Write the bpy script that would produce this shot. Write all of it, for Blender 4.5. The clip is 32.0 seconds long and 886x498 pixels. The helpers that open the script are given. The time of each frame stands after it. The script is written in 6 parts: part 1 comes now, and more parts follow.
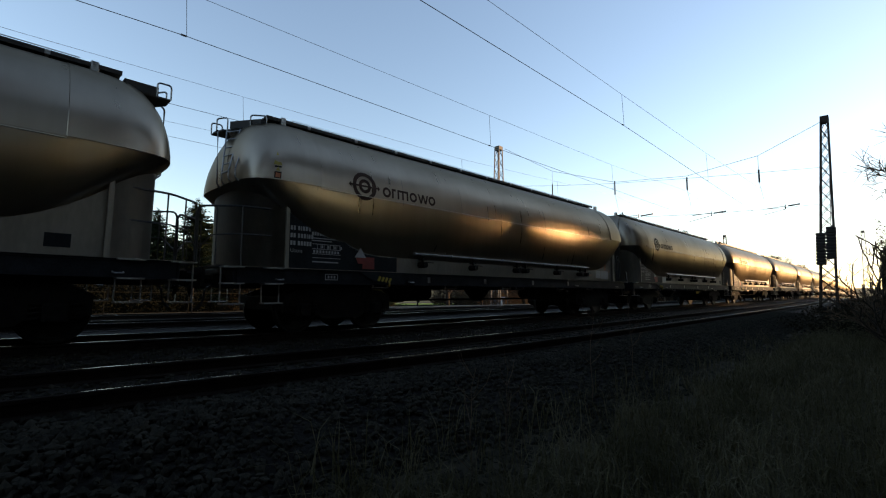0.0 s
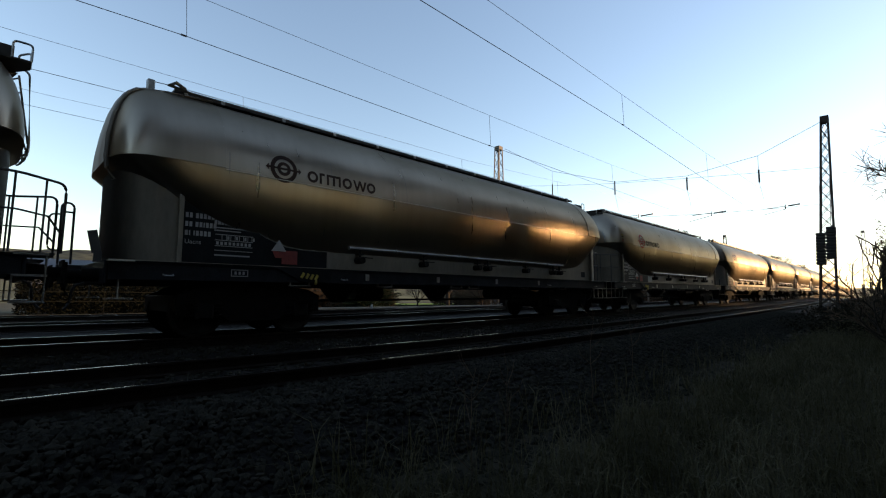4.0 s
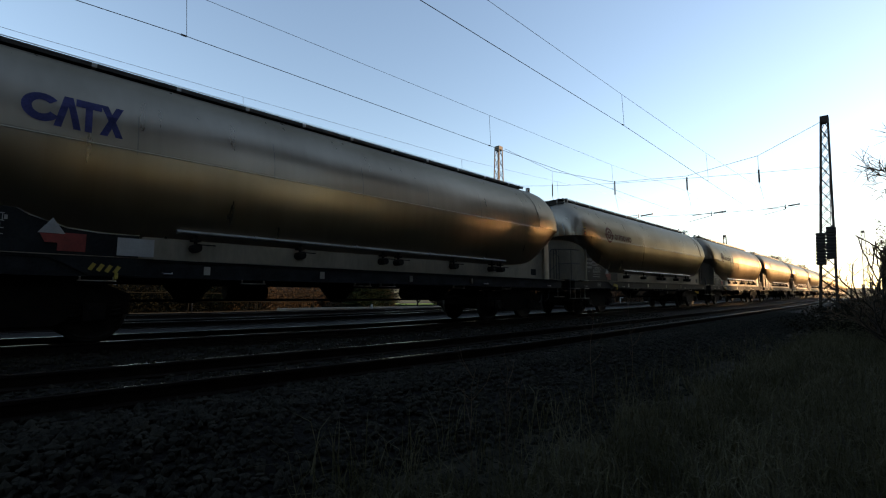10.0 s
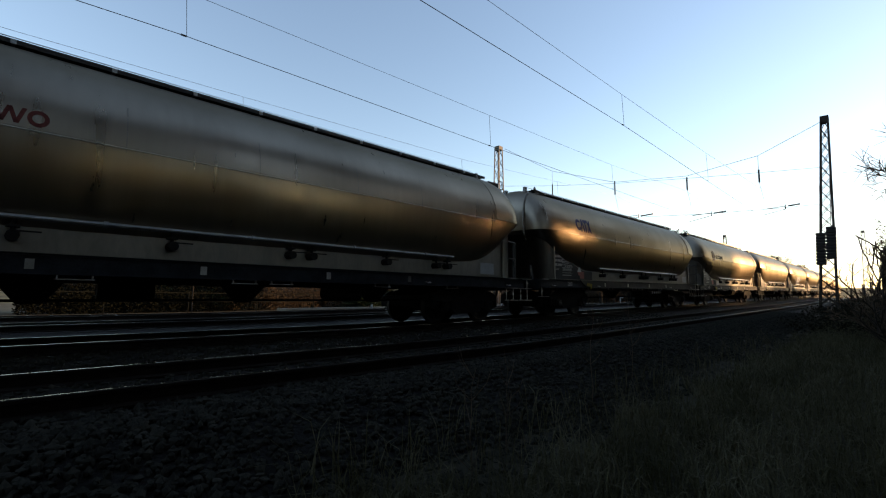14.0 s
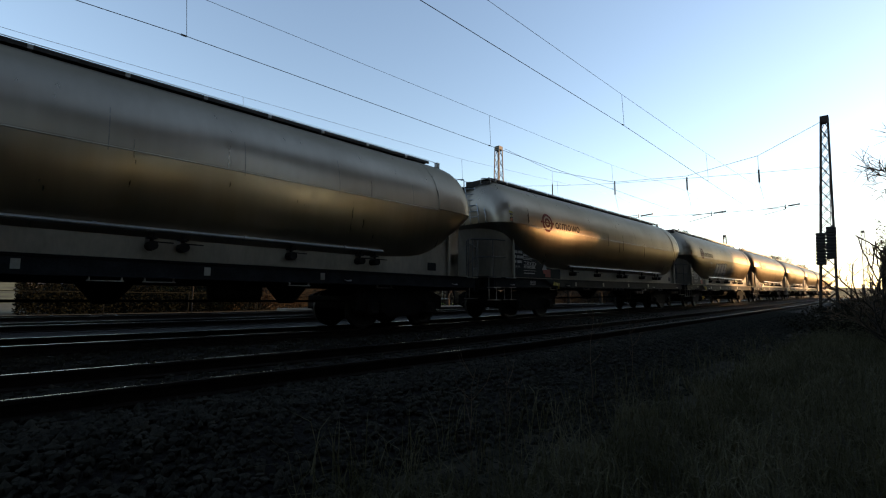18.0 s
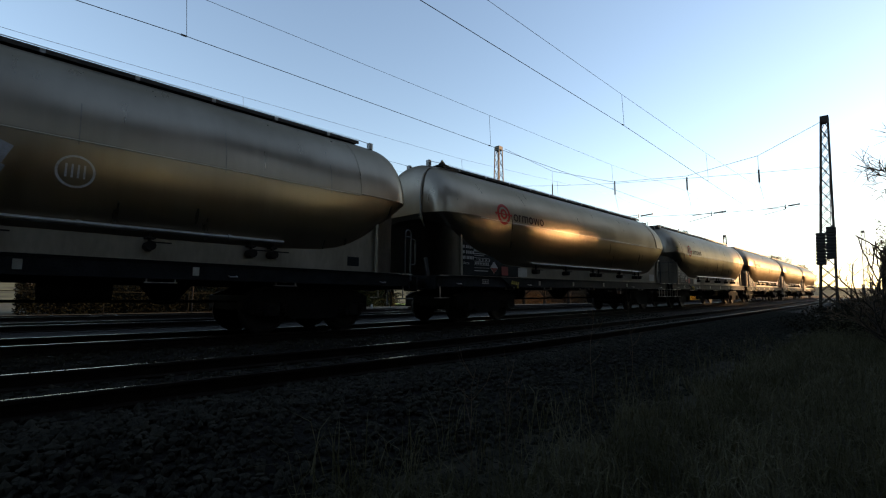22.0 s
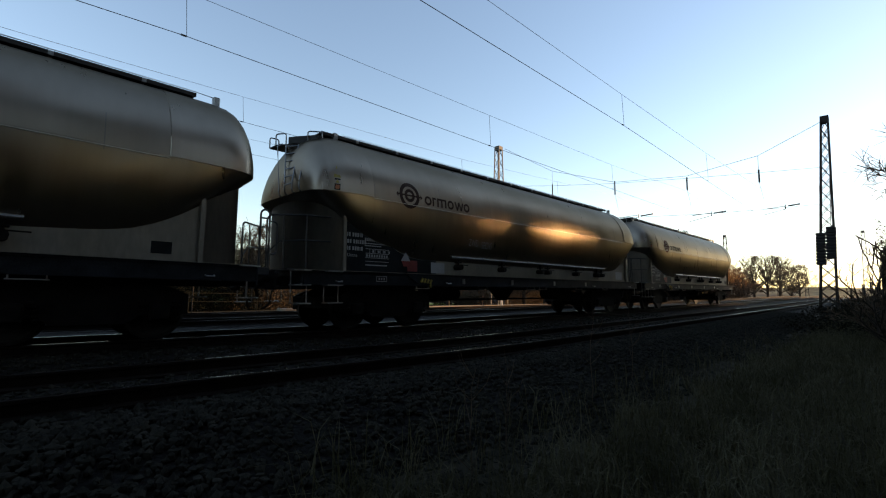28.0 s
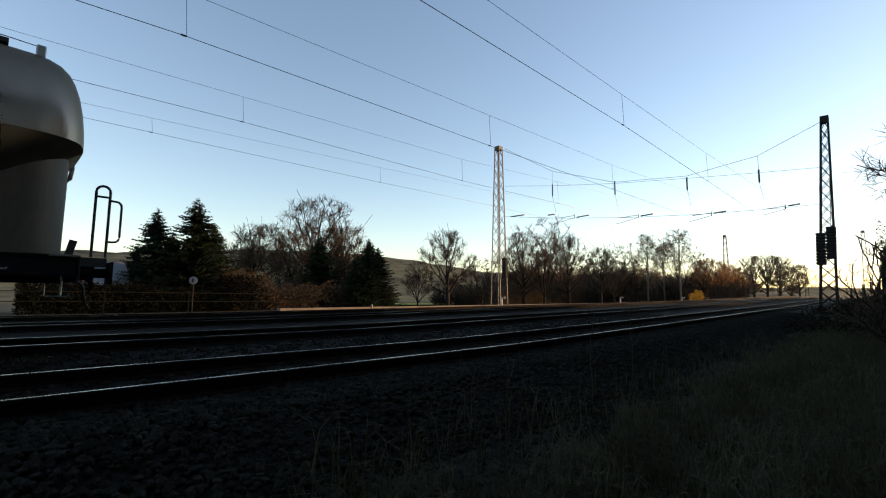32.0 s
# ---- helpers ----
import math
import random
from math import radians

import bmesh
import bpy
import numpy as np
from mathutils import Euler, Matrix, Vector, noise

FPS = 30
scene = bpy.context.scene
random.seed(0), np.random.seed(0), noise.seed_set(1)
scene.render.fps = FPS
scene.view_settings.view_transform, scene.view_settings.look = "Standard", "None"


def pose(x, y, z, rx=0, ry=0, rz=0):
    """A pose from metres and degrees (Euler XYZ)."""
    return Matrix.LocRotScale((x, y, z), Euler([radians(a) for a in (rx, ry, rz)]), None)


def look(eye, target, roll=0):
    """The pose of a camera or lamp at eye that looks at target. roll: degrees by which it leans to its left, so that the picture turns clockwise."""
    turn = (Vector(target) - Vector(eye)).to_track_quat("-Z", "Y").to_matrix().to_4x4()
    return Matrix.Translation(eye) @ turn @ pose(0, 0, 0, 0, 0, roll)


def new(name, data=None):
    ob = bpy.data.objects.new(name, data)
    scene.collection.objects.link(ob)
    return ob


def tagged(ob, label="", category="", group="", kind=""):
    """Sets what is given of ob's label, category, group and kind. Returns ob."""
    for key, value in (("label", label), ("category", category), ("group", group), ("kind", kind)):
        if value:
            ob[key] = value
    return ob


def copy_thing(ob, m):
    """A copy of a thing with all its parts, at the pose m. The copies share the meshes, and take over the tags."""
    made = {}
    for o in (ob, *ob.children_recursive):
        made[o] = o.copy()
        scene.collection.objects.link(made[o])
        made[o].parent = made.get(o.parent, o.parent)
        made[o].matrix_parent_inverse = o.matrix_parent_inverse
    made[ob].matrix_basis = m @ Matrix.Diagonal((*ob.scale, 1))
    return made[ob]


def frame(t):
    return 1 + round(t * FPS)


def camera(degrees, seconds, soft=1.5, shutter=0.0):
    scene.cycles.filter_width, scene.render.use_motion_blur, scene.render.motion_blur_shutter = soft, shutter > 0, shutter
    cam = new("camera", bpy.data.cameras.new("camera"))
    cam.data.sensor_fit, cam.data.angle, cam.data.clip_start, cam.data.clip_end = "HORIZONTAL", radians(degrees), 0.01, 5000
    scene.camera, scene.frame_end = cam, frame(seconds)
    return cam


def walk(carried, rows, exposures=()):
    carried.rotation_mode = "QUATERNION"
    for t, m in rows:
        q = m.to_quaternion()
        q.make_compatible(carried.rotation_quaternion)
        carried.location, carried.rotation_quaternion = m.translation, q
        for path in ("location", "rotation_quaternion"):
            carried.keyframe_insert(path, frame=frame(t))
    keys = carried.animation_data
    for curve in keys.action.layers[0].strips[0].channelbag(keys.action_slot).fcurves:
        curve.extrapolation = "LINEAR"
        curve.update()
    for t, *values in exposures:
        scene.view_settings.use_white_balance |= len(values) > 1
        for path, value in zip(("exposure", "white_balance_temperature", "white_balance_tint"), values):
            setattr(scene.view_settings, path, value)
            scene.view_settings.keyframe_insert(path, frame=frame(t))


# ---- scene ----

# World: x across the tracks (the camera stands to their right), y along them, z = 0 at the top of the rails.
cam = camera(88.15, 32.0, 1.15)
EYE = (0.0, 0.0, 0.723)
YAW, PITCH, ROLL = 45.08, 6.10, -0.46
STAND = pose(*EYE) @ pose(0, 0, 0, 0, 0, YAW) @ pose(0, 0, 0, 90 + PITCH, 0, 0) @ pose(0, 0, 0, 0, 0, -ROLL)
walk(cam, [(0.0, STAND), (32.0, STAND)], [(0.0, 1.60, 7650, 20), (30.0, 1.62, 7650, 20), (31.0, 1.64, 7650, 20), (32.0, 1.36, 7550, 20)])

# ---------------------------------------------------------------- light
SUN_AZ, SUN_EL = 30.0, 7.5          # degrees from +y towards +x, and above the horizon
world = bpy.data.worlds.new("world")
scene.world = world
world.use_nodes = True
wn = world.node_tree
sky = wn.nodes.new("ShaderNodeTexSky")
sky.sky_type = "NISHITA"
sky.sun_disc = False
sky.sun_elevation = radians(SUN_EL)
sky.sun_rotation = radians(SUN_AZ)
sky.air_density, sky.dust_density, sky.ozone_density = 1.0, 0.25, 2.0
wn.nodes["Background"].inputs["Strength"].default_value = 0.15
wn.links.new(sky.outputs["Color"], wn.nodes["Background"].inputs["Color"])
sun = new("sun", bpy.data.lights.new("sun", "SUN"))
sun.data.energy, sun.data.angle, sun.data.color = 2.3, radians(3.0), (1.0, 0.66, 0.34)
sun_way = Vector((math.sin(radians(SUN_AZ)) * math.cos(radians(SUN_EL)), math.cos(radians(SUN_AZ)) * math.cos(radians(SUN_EL)), math.sin(radians(SUN_EL))))
sun.matrix_world = look(sun_way * 50, (0, 0, 0))


# ---------------------------------------------------------------- materials
def shade(name, color, rough=0.7, metal=0.0, vary=0.3, scale=6.0, bump=0.0, bump_scale=40.0, tone=0.0, stretch=(1, 1, 1), spread=None, random_offset=False, rough_vary=0.0, bump_dist=0.02):
    """A node material: colour with two scales of noise, roughness variation and fine relief. tone: change from object to object."""
    m = bpy.data.materials.new(name)
    m.use_nodes = True
    nt = m.node_tree
    N, L = nt.nodes, nt.links
    bsdf = N["Principled BSDF"]
    bsdf.inputs["Roughness"].default_value, bsdf.inputs["Metallic"].default_value = rough, metal
    co = N.new("ShaderNodeTexCoord")
    mp = N.new("ShaderNodeMapping")
    mp.inputs["Scale"].default_value = stretch
    L.new(co.outputs["Object"], mp.inputs["Vector"])
    vec = mp.outputs["Vector"]
    if random_offset or tone:
        info = N.new("ShaderNodeObjectInfo")
    if random_offset:
        mul = N.new("ShaderNodeMath")
        mul.operation = "MULTIPLY"
        mul.inputs[1].default_value = 57.0
        L.new(info.outputs["Random"], mul.inputs[0])
        add = N.new("ShaderNodeVectorMath")
        add.operation = "ADD"
        L.new(vec, add.inputs[0])
        L.new(mul.outputs[0], add.inputs[1])
        vec = add.outputs[0]
    big, fine = N.new("ShaderNodeTexNoise"), N.new("ShaderNodeTexNoise")
    big.inputs["Scale"].default_value, big.inputs["Detail"].default_value = scale, 4.0
    fine.inputs["Scale"].default_value, fine.inputs["Detail"].default_value = scale * 9.0, 6.0
    L.new(vec, big.inputs["Vector"])
    L.new(vec, fine.inputs["Vector"])
    mix = N.new("ShaderNodeMix")
    mix.data_type = "FLOAT"
    mix.inputs[0].default_value = 0.4
    L.new(big.outputs["Fac"], mix.inputs[2])
    L.new(fine.outputs["Fac"], mix.inputs[3])
    ramp = N.new("ShaderNodeValToRGB")
    c = Vector(color)
    lo, hi = c * (1 - vary), c * (1 + vary)
    if spread:
        hi = Vector(spread)
    ramp.color_ramp.elements[0].position, ramp.color_ramp.elements[1].position = 0.36, 0.64
    ramp.color_ramp.elements[0].color, ramp.color_ramp.elements[1].color = (*lo, 1), (*hi, 1)
    L.new(mix.outputs[0], ramp.inputs["Fac"])
    col = ramp.outputs["Color"]
    if tone:
        hsv = N.new("ShaderNodeHueSaturation")
        mr = N.new("ShaderNodeMapRange")
        mr.inputs["To Min"].default_value, mr.inputs["To Max"].default_value = 1 - tone, 1 + tone
        L.new(info.outputs["Random"], mr.inputs["Value"])
        L.new(mr.outputs[0], hsv.inputs["Value"])
        L.new(col, hsv.inputs["Color"])
        col = hsv.outputs["Color"]
    L.new(col, bsdf.inputs["Base Color"])
    if rough_vary:
        rr = N.new("ShaderNodeMapRange")
        rr.inputs["From Min"].default_value, rr.inputs["From Max"].default_value = 0.3, 0.7
        rr.inputs["To Min"].default_value, rr.inputs["To Max"].default_value = max(0.02, rough - rough_vary), min(1, rough + rough_vary)
        L.new(mix.outputs[0], rr.inputs["Value"])
        L.new(rr.outputs[0], bsdf.inputs["Roughness"])
    if bump:
        bn, bt = N.new("ShaderNodeBump"), N.new("ShaderNodeTexNoise")
        bt.inputs["Scale"].default_value, bt.inputs["Detail"].default_value = bump_scale, 5.0
        bn.inputs["Strength"].default_value, bn.inputs["Distance"].default_value = bump, bump_dist
        L.new(vec, bt.inputs["Vector"])
        L.new(bt.outputs["Fac"], bn.inputs["Height"])
        L.new(bn.outputs["Normal"], bsdf.inputs["Normal"])
    return m


M = {
    "bead": shade("bright_weld_steel", (0.42, 0.36, 0.27), 0.3, 1.0, 0.25, 3),
    "apron": shade("dull_apron_steel", (0.205, 0.178, 0.140), 0.55, 0.25, 0.22, 1.5, 0.1, 5, 0.08, (1, 1, 0.35), None, True, 0.1),
    "panel": shade("dark_lettering_panel", (0.011, 0.013, 0.0145), 0.55, 0.0, 0.3, 3, 0, 40, 0.2),
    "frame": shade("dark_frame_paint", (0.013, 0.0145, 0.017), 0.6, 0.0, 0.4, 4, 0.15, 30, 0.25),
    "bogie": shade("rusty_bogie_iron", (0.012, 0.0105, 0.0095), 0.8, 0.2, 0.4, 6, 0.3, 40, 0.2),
    "wheel": shade("worn_wheel_steel", (0.03, 0.027, 0.024), 0.6, 0.5, 0.3, 8, 0.1, 60, 0.2),
    "tread": shade("bright_wheel_tread", (0.5, 0.48, 0.46), 0.25, 1.0, 0.1, 8),
    "galv": shade("galvanised_tube", (0.28, 0.28, 0.27), 0.4, 0.9, 0.2, 6, 0, 40, 0.15),
    "black_tube": shade("black_painted_tube", (0.03, 0.03, 0.032), 0.5, 0.0, 0.3, 6),
    "deck": shade("dark_walkway_steel", (0.025, 0.023, 0.021), 0.6, 0.5, 0.3, 5, 0.2, 60),
    "white": shade("dirty_white_paint", (0.30, 0.30, 0.295), 0.5, 0.0, 0.12, 5),
    "ink": shade("white_stencil_paint", (0.27, 0.275, 0.27), 0.6, 0.0, 0.15, 12),
    "red": shade("red_logo_paint", (0.36, 0.032, 0.030), 0.5, 0.0, 0.25, 4),
    "plate_red": shade("dull_red_plate", (0.20, 0.022, 0.016), 0.6, 0.0, 0.3, 4),
    # darkened to stand in for the wood's shadow lying over this hedge
    "evergreen": shade("shade_toned_evergreen", (0.0055, 0.0065, 0.0038), 0.9, 0.0, 0.4, 0.8),
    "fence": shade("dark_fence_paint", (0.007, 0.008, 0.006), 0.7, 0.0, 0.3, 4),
    "maroon": shade("faded_maroon_paint", (0.13, 0.035, 0.03), 0.55, 0.0, 0.3, 4),
    "brown_logo": shade("dark_brown_lettering", (0.045, 0.027, 0.021), 0.55, 0.0, 0.3, 4),
    "blue_logo": shade("dark_blue_lettering", (0.035, 0.04, 0.12), 0.5, 0.0, 0.3, 4),
    "yellow": shade("dirty_yellow_hazard_paint", (0.30, 0.22, 0.03), 0.55, 0.0, 0.25, 6),
    "graffiti": shade("pale_graffiti_paint", (0.45, 0.47, 0.50), 0.5, 0.0, 0.3, 3),
    "silver_paint": shade("silver_graffiti_paint", (0.22, 0.24, 0.28), 0.45, 0.1, 0.25, 3),
    "graffiti_dark": shade("dark_graffiti_paint", (0.03, 0.04, 0.08), 0.5, 0.0, 0.3, 3),
    "orange": shade("orange_graffiti_paint", (0.42, 0.13, 0.05), 0.55, 0.0, 0.3, 3),
    "rail_head": shade("polished_rail_head", (0.36, 0.345, 0.32), 0.24, 1.0, 0.12, 2, 0, 40, 0, (8, 0.3, 8)),
    "rail_side": shade("rusty_rail_side", (0.014, 0.010, 0.008), 0.85, 0.1, 0.35, 5, 0.2, 60),
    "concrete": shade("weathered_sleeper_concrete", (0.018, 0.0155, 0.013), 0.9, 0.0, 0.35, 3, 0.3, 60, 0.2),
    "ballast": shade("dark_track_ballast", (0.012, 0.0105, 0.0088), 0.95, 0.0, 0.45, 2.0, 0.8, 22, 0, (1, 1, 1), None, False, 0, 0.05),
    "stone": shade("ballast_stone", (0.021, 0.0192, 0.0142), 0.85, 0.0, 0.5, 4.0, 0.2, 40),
    "soil": shade("dark_verge_soil", (0.028, 0.025, 0.017), 0.95, 0.0, 0.4, 1.5, 0.6, 20),
    "bramble": shade("dark_bramble_leaves", (0.02, 0.017, 0.010), 0.9, 0.0, 0.4, 0.8),
    "hedge": shade("brown_hedge_twigs", (0.052, 0.041, 0.030), 0.9, 0.0, 0.45, 0.5),
    "ground": shade("brown_winter_ground", (0.075, 0.062, 0.038), 0.95, 0.0, 0.4, 0.12, 0.3, 3),
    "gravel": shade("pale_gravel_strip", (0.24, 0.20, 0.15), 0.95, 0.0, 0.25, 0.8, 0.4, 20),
    "field": shade("bright_winter_field", (0.24, 0.27, 0.045), 0.9, 0.0, 0.25, 0.05),
    "grass": shade("dry_verge_grass", (0.054, 0.048, 0.021), 0.8, 0.0, 0.45, 1.5, 0, 40, 0, (1, 1, 1), (0.125, 0.112, 0.066)),
    "bark": shade("grey_brown_bark", (0.035, 0.028, 0.022), 0.9, 0.0, 0.35, 3, 0.3, 20, 0.15),
    "twig": shade("brown_twigs", (0.085, 0.060, 0.040), 0.9, 0.0, 0.35, 0.6, 0, 40, 0.25),
    "birch": shade("pale_birch_bark", (0.16, 0.14, 0.115), 0.85, 0.0, 0.4, 4, 0.1, 20),
    "needle": shade("spruce_needles", (0.022, 0.034, 0.016), 0.75, 0.0, 0.45, 0.9, 0, 40, 0.2),
    "leaf": shade("dry_brown_leaves", (0.16, 0.085, 0.035), 0.8, 0.0, 0.4, 0.7, 0, 40, 0.3),
    "yellow_leaf": shade("yellow_autumn_leaves", (0.50, 0.30, 0.04), 0.8, 0.0, 0.3, 2),
    "thicket": shade("brown_thicket_leaves", (0.085, 0.060, 0.034), 0.8, 0.0, 0.4, 0.8),
    "hill": shade("distant_wooded_hill", (0.050, 0.045, 0.040), 1.0, 0.0, 0.5, 0.010, 0, 40, 0, (1, 1, 2.5), (0.17, 0.16, 0.085)),
    "lattice": shade("grey_lattice_steel", (0.040, 0.036, 0.032), 0.7, 0.0, 0.3, 3, 0.1, 30),
    # paler copy of the lattice steel: the far mast's sunlight put in its colour
    "sunlit_lattice": shade("sunlit_toned_lattice_steel", (0.075, 0.070, 0.064), 0.6, 0.2, 0.25, 3, 0.1, 30),
    "wire": shade("dark_copper_wire", (0.06, 0.052, 0.045), 0.5, 0.7, 0.2, 2),
    "insulator": shade("brown_insulator", (0.05, 0.03, 0.022), 0.35, 0.0, 0.2, 8),
    "weight": shade("cast_tension_weight", (0.035, 0.033, 0.032), 0.8, 0.2, 0.3, 4),
    "house": shade("cream_house_render", (0.17, 0.15, 0.12), 0.9, 0.0, 0.12, 0.6),
    "roof": shade("grey_roof_sheet", (0.16, 0.16, 0.165), 0.8, 0.0, 0.2, 1.0),
    "dark_open": shade("dark_doorway", (0.02, 0.02, 0.022), 0.8, 0.0, 0.2, 1.0),
}

# dusty and earthy surfaces hardly gleam
for key in ("brown_logo", "maroon", "red", "blue_logo", "ballast", "stone", "soil", "concrete", "bramble", "hedge", "evergreen", "ground", "gravel", "field", "grass", "bogie", "frame", "panel", "rail_side", "wheel", "needle", "hill", "fence", "lattice", "bark", "twig", "birch", "thicket", "weight"):
    M[key].node_tree.nodes["Principled BSDF"].inputs["Specular IOR Level"].default_value = 0.08


def hull_steel():
    """Dull stainless plate: soft waves, upright brush streaks, run-down dirt."""
    m = bpy.data.materials.new("brushed_hull_steel")
    m.use_nodes = True
    N, L = m.node_tree.nodes, m.node_tree.links
    bsdf = N["Principled BSDF"]
    bsdf.inputs["Metallic"].default_value = 1.0
    bsdf.inputs["Specular Tint"].default_value = (0.42, 0.40, 0.37, 1)     # grime dulls the glancing gloss
    co, info = N.new("ShaderNodeTexCoord"), N.new("ShaderNodeObjectInfo")
    mul, add = N.new("ShaderNodeMath"), N.new("ShaderNodeVectorMath")
    mul.operation, add.operation = "MULTIPLY", "ADD"
    mul.inputs[1].default_value = 57.0
    L.new(info.outputs["Random"], mul.inputs[0])
    L.new(co.outputs["Object"], add.inputs[0])
    L.new(mul.outputs[0], add.inputs[1])

    def field(stretch, scale, detail):
        mp, tx = N.new("ShaderNodeMapping"), N.new("ShaderNodeTexNoise")
        mp.inputs["Scale"].default_value = stretch
        tx.inputs["Scale"].default_value, tx.inputs["Detail"].default_value = scale, detail
        L.new(add.outputs[0], mp.inputs["Vector"])
        L.new(mp.outputs["Vector"], tx.inputs["Vector"])
        return tx.outputs["Fac"]

    def span_to(value, lo, hi, a, b):
        mr = N.new("ShaderNodeMapRange")
        mr.inputs["From Min"].default_value, mr.inputs["From Max"].default_value = lo, hi
        mr.inputs["To Min"].default_value, mr.inputs["To Max"].default_value = a, b
        L.new(value, mr.inputs["Value"])
        return mr.outputs[0]

    patches, streaks, waves = field((1, 0.6, 0.35), 0.8, 3.0), field((0.6, 1.0, 0.07), 5.0, 4.0), field((1, 0.5, 0.5), 1.1, 1.0)
    ramp = N.new("ShaderNodeValToRGB")
    ramp.color_ramp.elements[0].position, ramp.color_ramp.elements[1].position = 0.34, 0.66
    ramp.color_ramp.elements[0].color, ramp.color_ramp.elements[1].color = (0.258, 0.210, 0.157, 1), (0.365, 0.302, 0.230, 1)
    mix = N.new("ShaderNodeMix")
    mix.data_type = "FLOAT"
    mix.inputs[0].default_value = 0.28
    L.new(patches, mix.inputs[2])
    L.new(streaks, mix.inputs[3])
    L.new(mix.outputs[0], ramp.inputs["Fac"])
    hsv = N.new("ShaderNodeHueSaturation")
    L.new(ramp.outputs["Color"], hsv.inputs["Color"])
    L.new(span_to(info.outputs["Random"], 0, 1, 0.88, 1.12), hsv.inputs["Value"])
    L.new(hsv.outputs["Color"], bsdf.inputs["Base Color"])
    L.new(span_to(streaks, 0.3, 0.7, 0.27, 0.36), bsdf.inputs["Roughness"])
    bn = N.new("ShaderNodeBump")
    bn.inputs["Strength"].default_value, bn.inputs["Distance"].default_value = 0.6, 0.07
    L.new(waves, bn.inputs["Height"])
    L.new(bn.outputs["Normal"], bsdf.inputs["Normal"])
    return m


M["steel"] = hull_steel()


def see_through(m, share, color):
    """Lets part of the light pass through thin leaves."""
    nt = m.node_tree
    out, bsdf = nt.nodes["Material Output"], nt.nodes["Principled BSDF"]
    mix, tr = nt.nodes.new("ShaderNodeMixShader"), nt.nodes.new("ShaderNodeBsdfTranslucent")
    tr.inputs["Color"].default_value = (*color, 1)
    mix.inputs[0].default_value = share
    nt.links.new(bsdf.outputs[0], mix.inputs[1])
    nt.links.new(tr.outputs[0], mix.inputs[2])
    nt.links.new(mix.outputs[0], out.inputs["Surface"])


see_through(M["thicket"], 0.2, (0.26, 0.16, 0.075))
see_through(M["leaf"], 0.4, (0.30, 0.15, 0.05))
see_through(M["yellow_leaf"], 0.45, (0.7, 0.42, 0.05))
see_through(M["hedge"], 0.3, (0.20, 0.14, 0.085))
see_through(M["grass"], 0.25, (0.06, 0.055, 0.02))


# ---------------------------------------------------------------- mesh helpers
def box(bm, c, s, turn=None):
    """A box with centre c and sizes s."""
    vs = []
    for dx, dy, dz in ((-1, -1, -1), (1, -1, -1), (1, 1, -1), (-1, 1, -1), (-1, -1, 1), (1, -1, 1), (1, 1, 1), (-1, 1, 1)):
        v = Vector((dx * s[0] / 2, dy * s[1] / 2, dz * s[2] / 2))
        if turn:
            v = turn @ v
        vs.append(bm.verts.new(v + Vector(c)))
    for f in ((3, 2, 1, 0), (4, 5, 6, 7), (0, 1, 5, 4), (1, 2, 6, 5), (2, 3, 7, 6), (3, 0, 4, 7)):
        bm.faces.new([vs[i] for i in f])
    return bm


def bevelled(bm, width=0.01):
    bmesh.ops.bevel(bm, geom=bm.edges[:], offset=width, segments=1, affect="EDGES", clamp_overlap=True)
    return bm


def tube(bm, pts, r, n=8, r_end=None, caps=True):
    """A tube along a line of points."""
    pts = [Vector(p) for p in pts]
    rings = []
    for i, p in enumerate(pts):
        d = ((pts[min(i + 1, len(pts) - 1)] - p).normalized() + (p - pts[max(i - 1, 0)]).normalized())
        d = d.normalized() if d.length > 1e-6 else Vector((0, 0, 1))
        a = d.orthogonal().normalized() if abs(d.z) > 0.95 else Vector((0, 0, 1)).cross(d).normalized()
        b = d.cross(a)
        k = i / max(1, len(pts) - 1)
        rr = r + ((r_end if r_end is not None else r) - r) * k
        rings.append([bm.verts.new(p + (a * math.cos(2 * math.pi * j / n) + b * math.sin(2 * math.pi * j / n)) * rr) for j in range(n)])
    for i in range(len(rings) - 1):
        for j in range(n):
            bm.faces.new((rings[i][j], rings[i][(j + 1) % n], rings[i + 1][(j + 1) % n], rings[i + 1][j]))
    if caps:
        bm.faces.new(rings[0][::-1])
        bm.faces.new(rings[-1])
    return bm


def arc(c, r, a0, a1, axis_u, axis_v, n=8):
    c, u, v = Vector(c), Vector(axis_u), Vector(axis_v)
    return [c + u * r * math.cos(radians(a0 + (a1 - a0) * i / n)) + v * r * math.sin(radians(a0 + (a1 - a0) * i / n)) for i in range(n + 1)]


def finish(bm, name, material, smooth=False, sharp=35):
    me = bpy.data.meshes.new(name)
    bmesh.ops.recalc_face_normals(bm, faces=bm.faces[:])
    if smooth:
        for f in bm.faces:
            f.smooth = True
        for e in bm.edges:
            if len(e.link_faces) == 2 and e.calc_face_angle(0) > radians(sharp):
                e.smooth = False
    bm.to_mesh(me)
    bm.free()
    me.materials.append(material)
    return me


def part(name, bm, material, parent, label="", smooth=False, sharp=35):
    """Links a bmesh as one mesh object under a thing or a part."""
    ob = new(name, finish(bm, name, material, smooth, sharp))
    ob.parent = parent
    return tagged(ob, label)


def empty(name, m, label, category, group="", kind=""):
    ob = new(name)
    ob.empty_display_size = 0.3
    ob.matrix_basis = m
    return tagged(ob, label, category, group, kind)


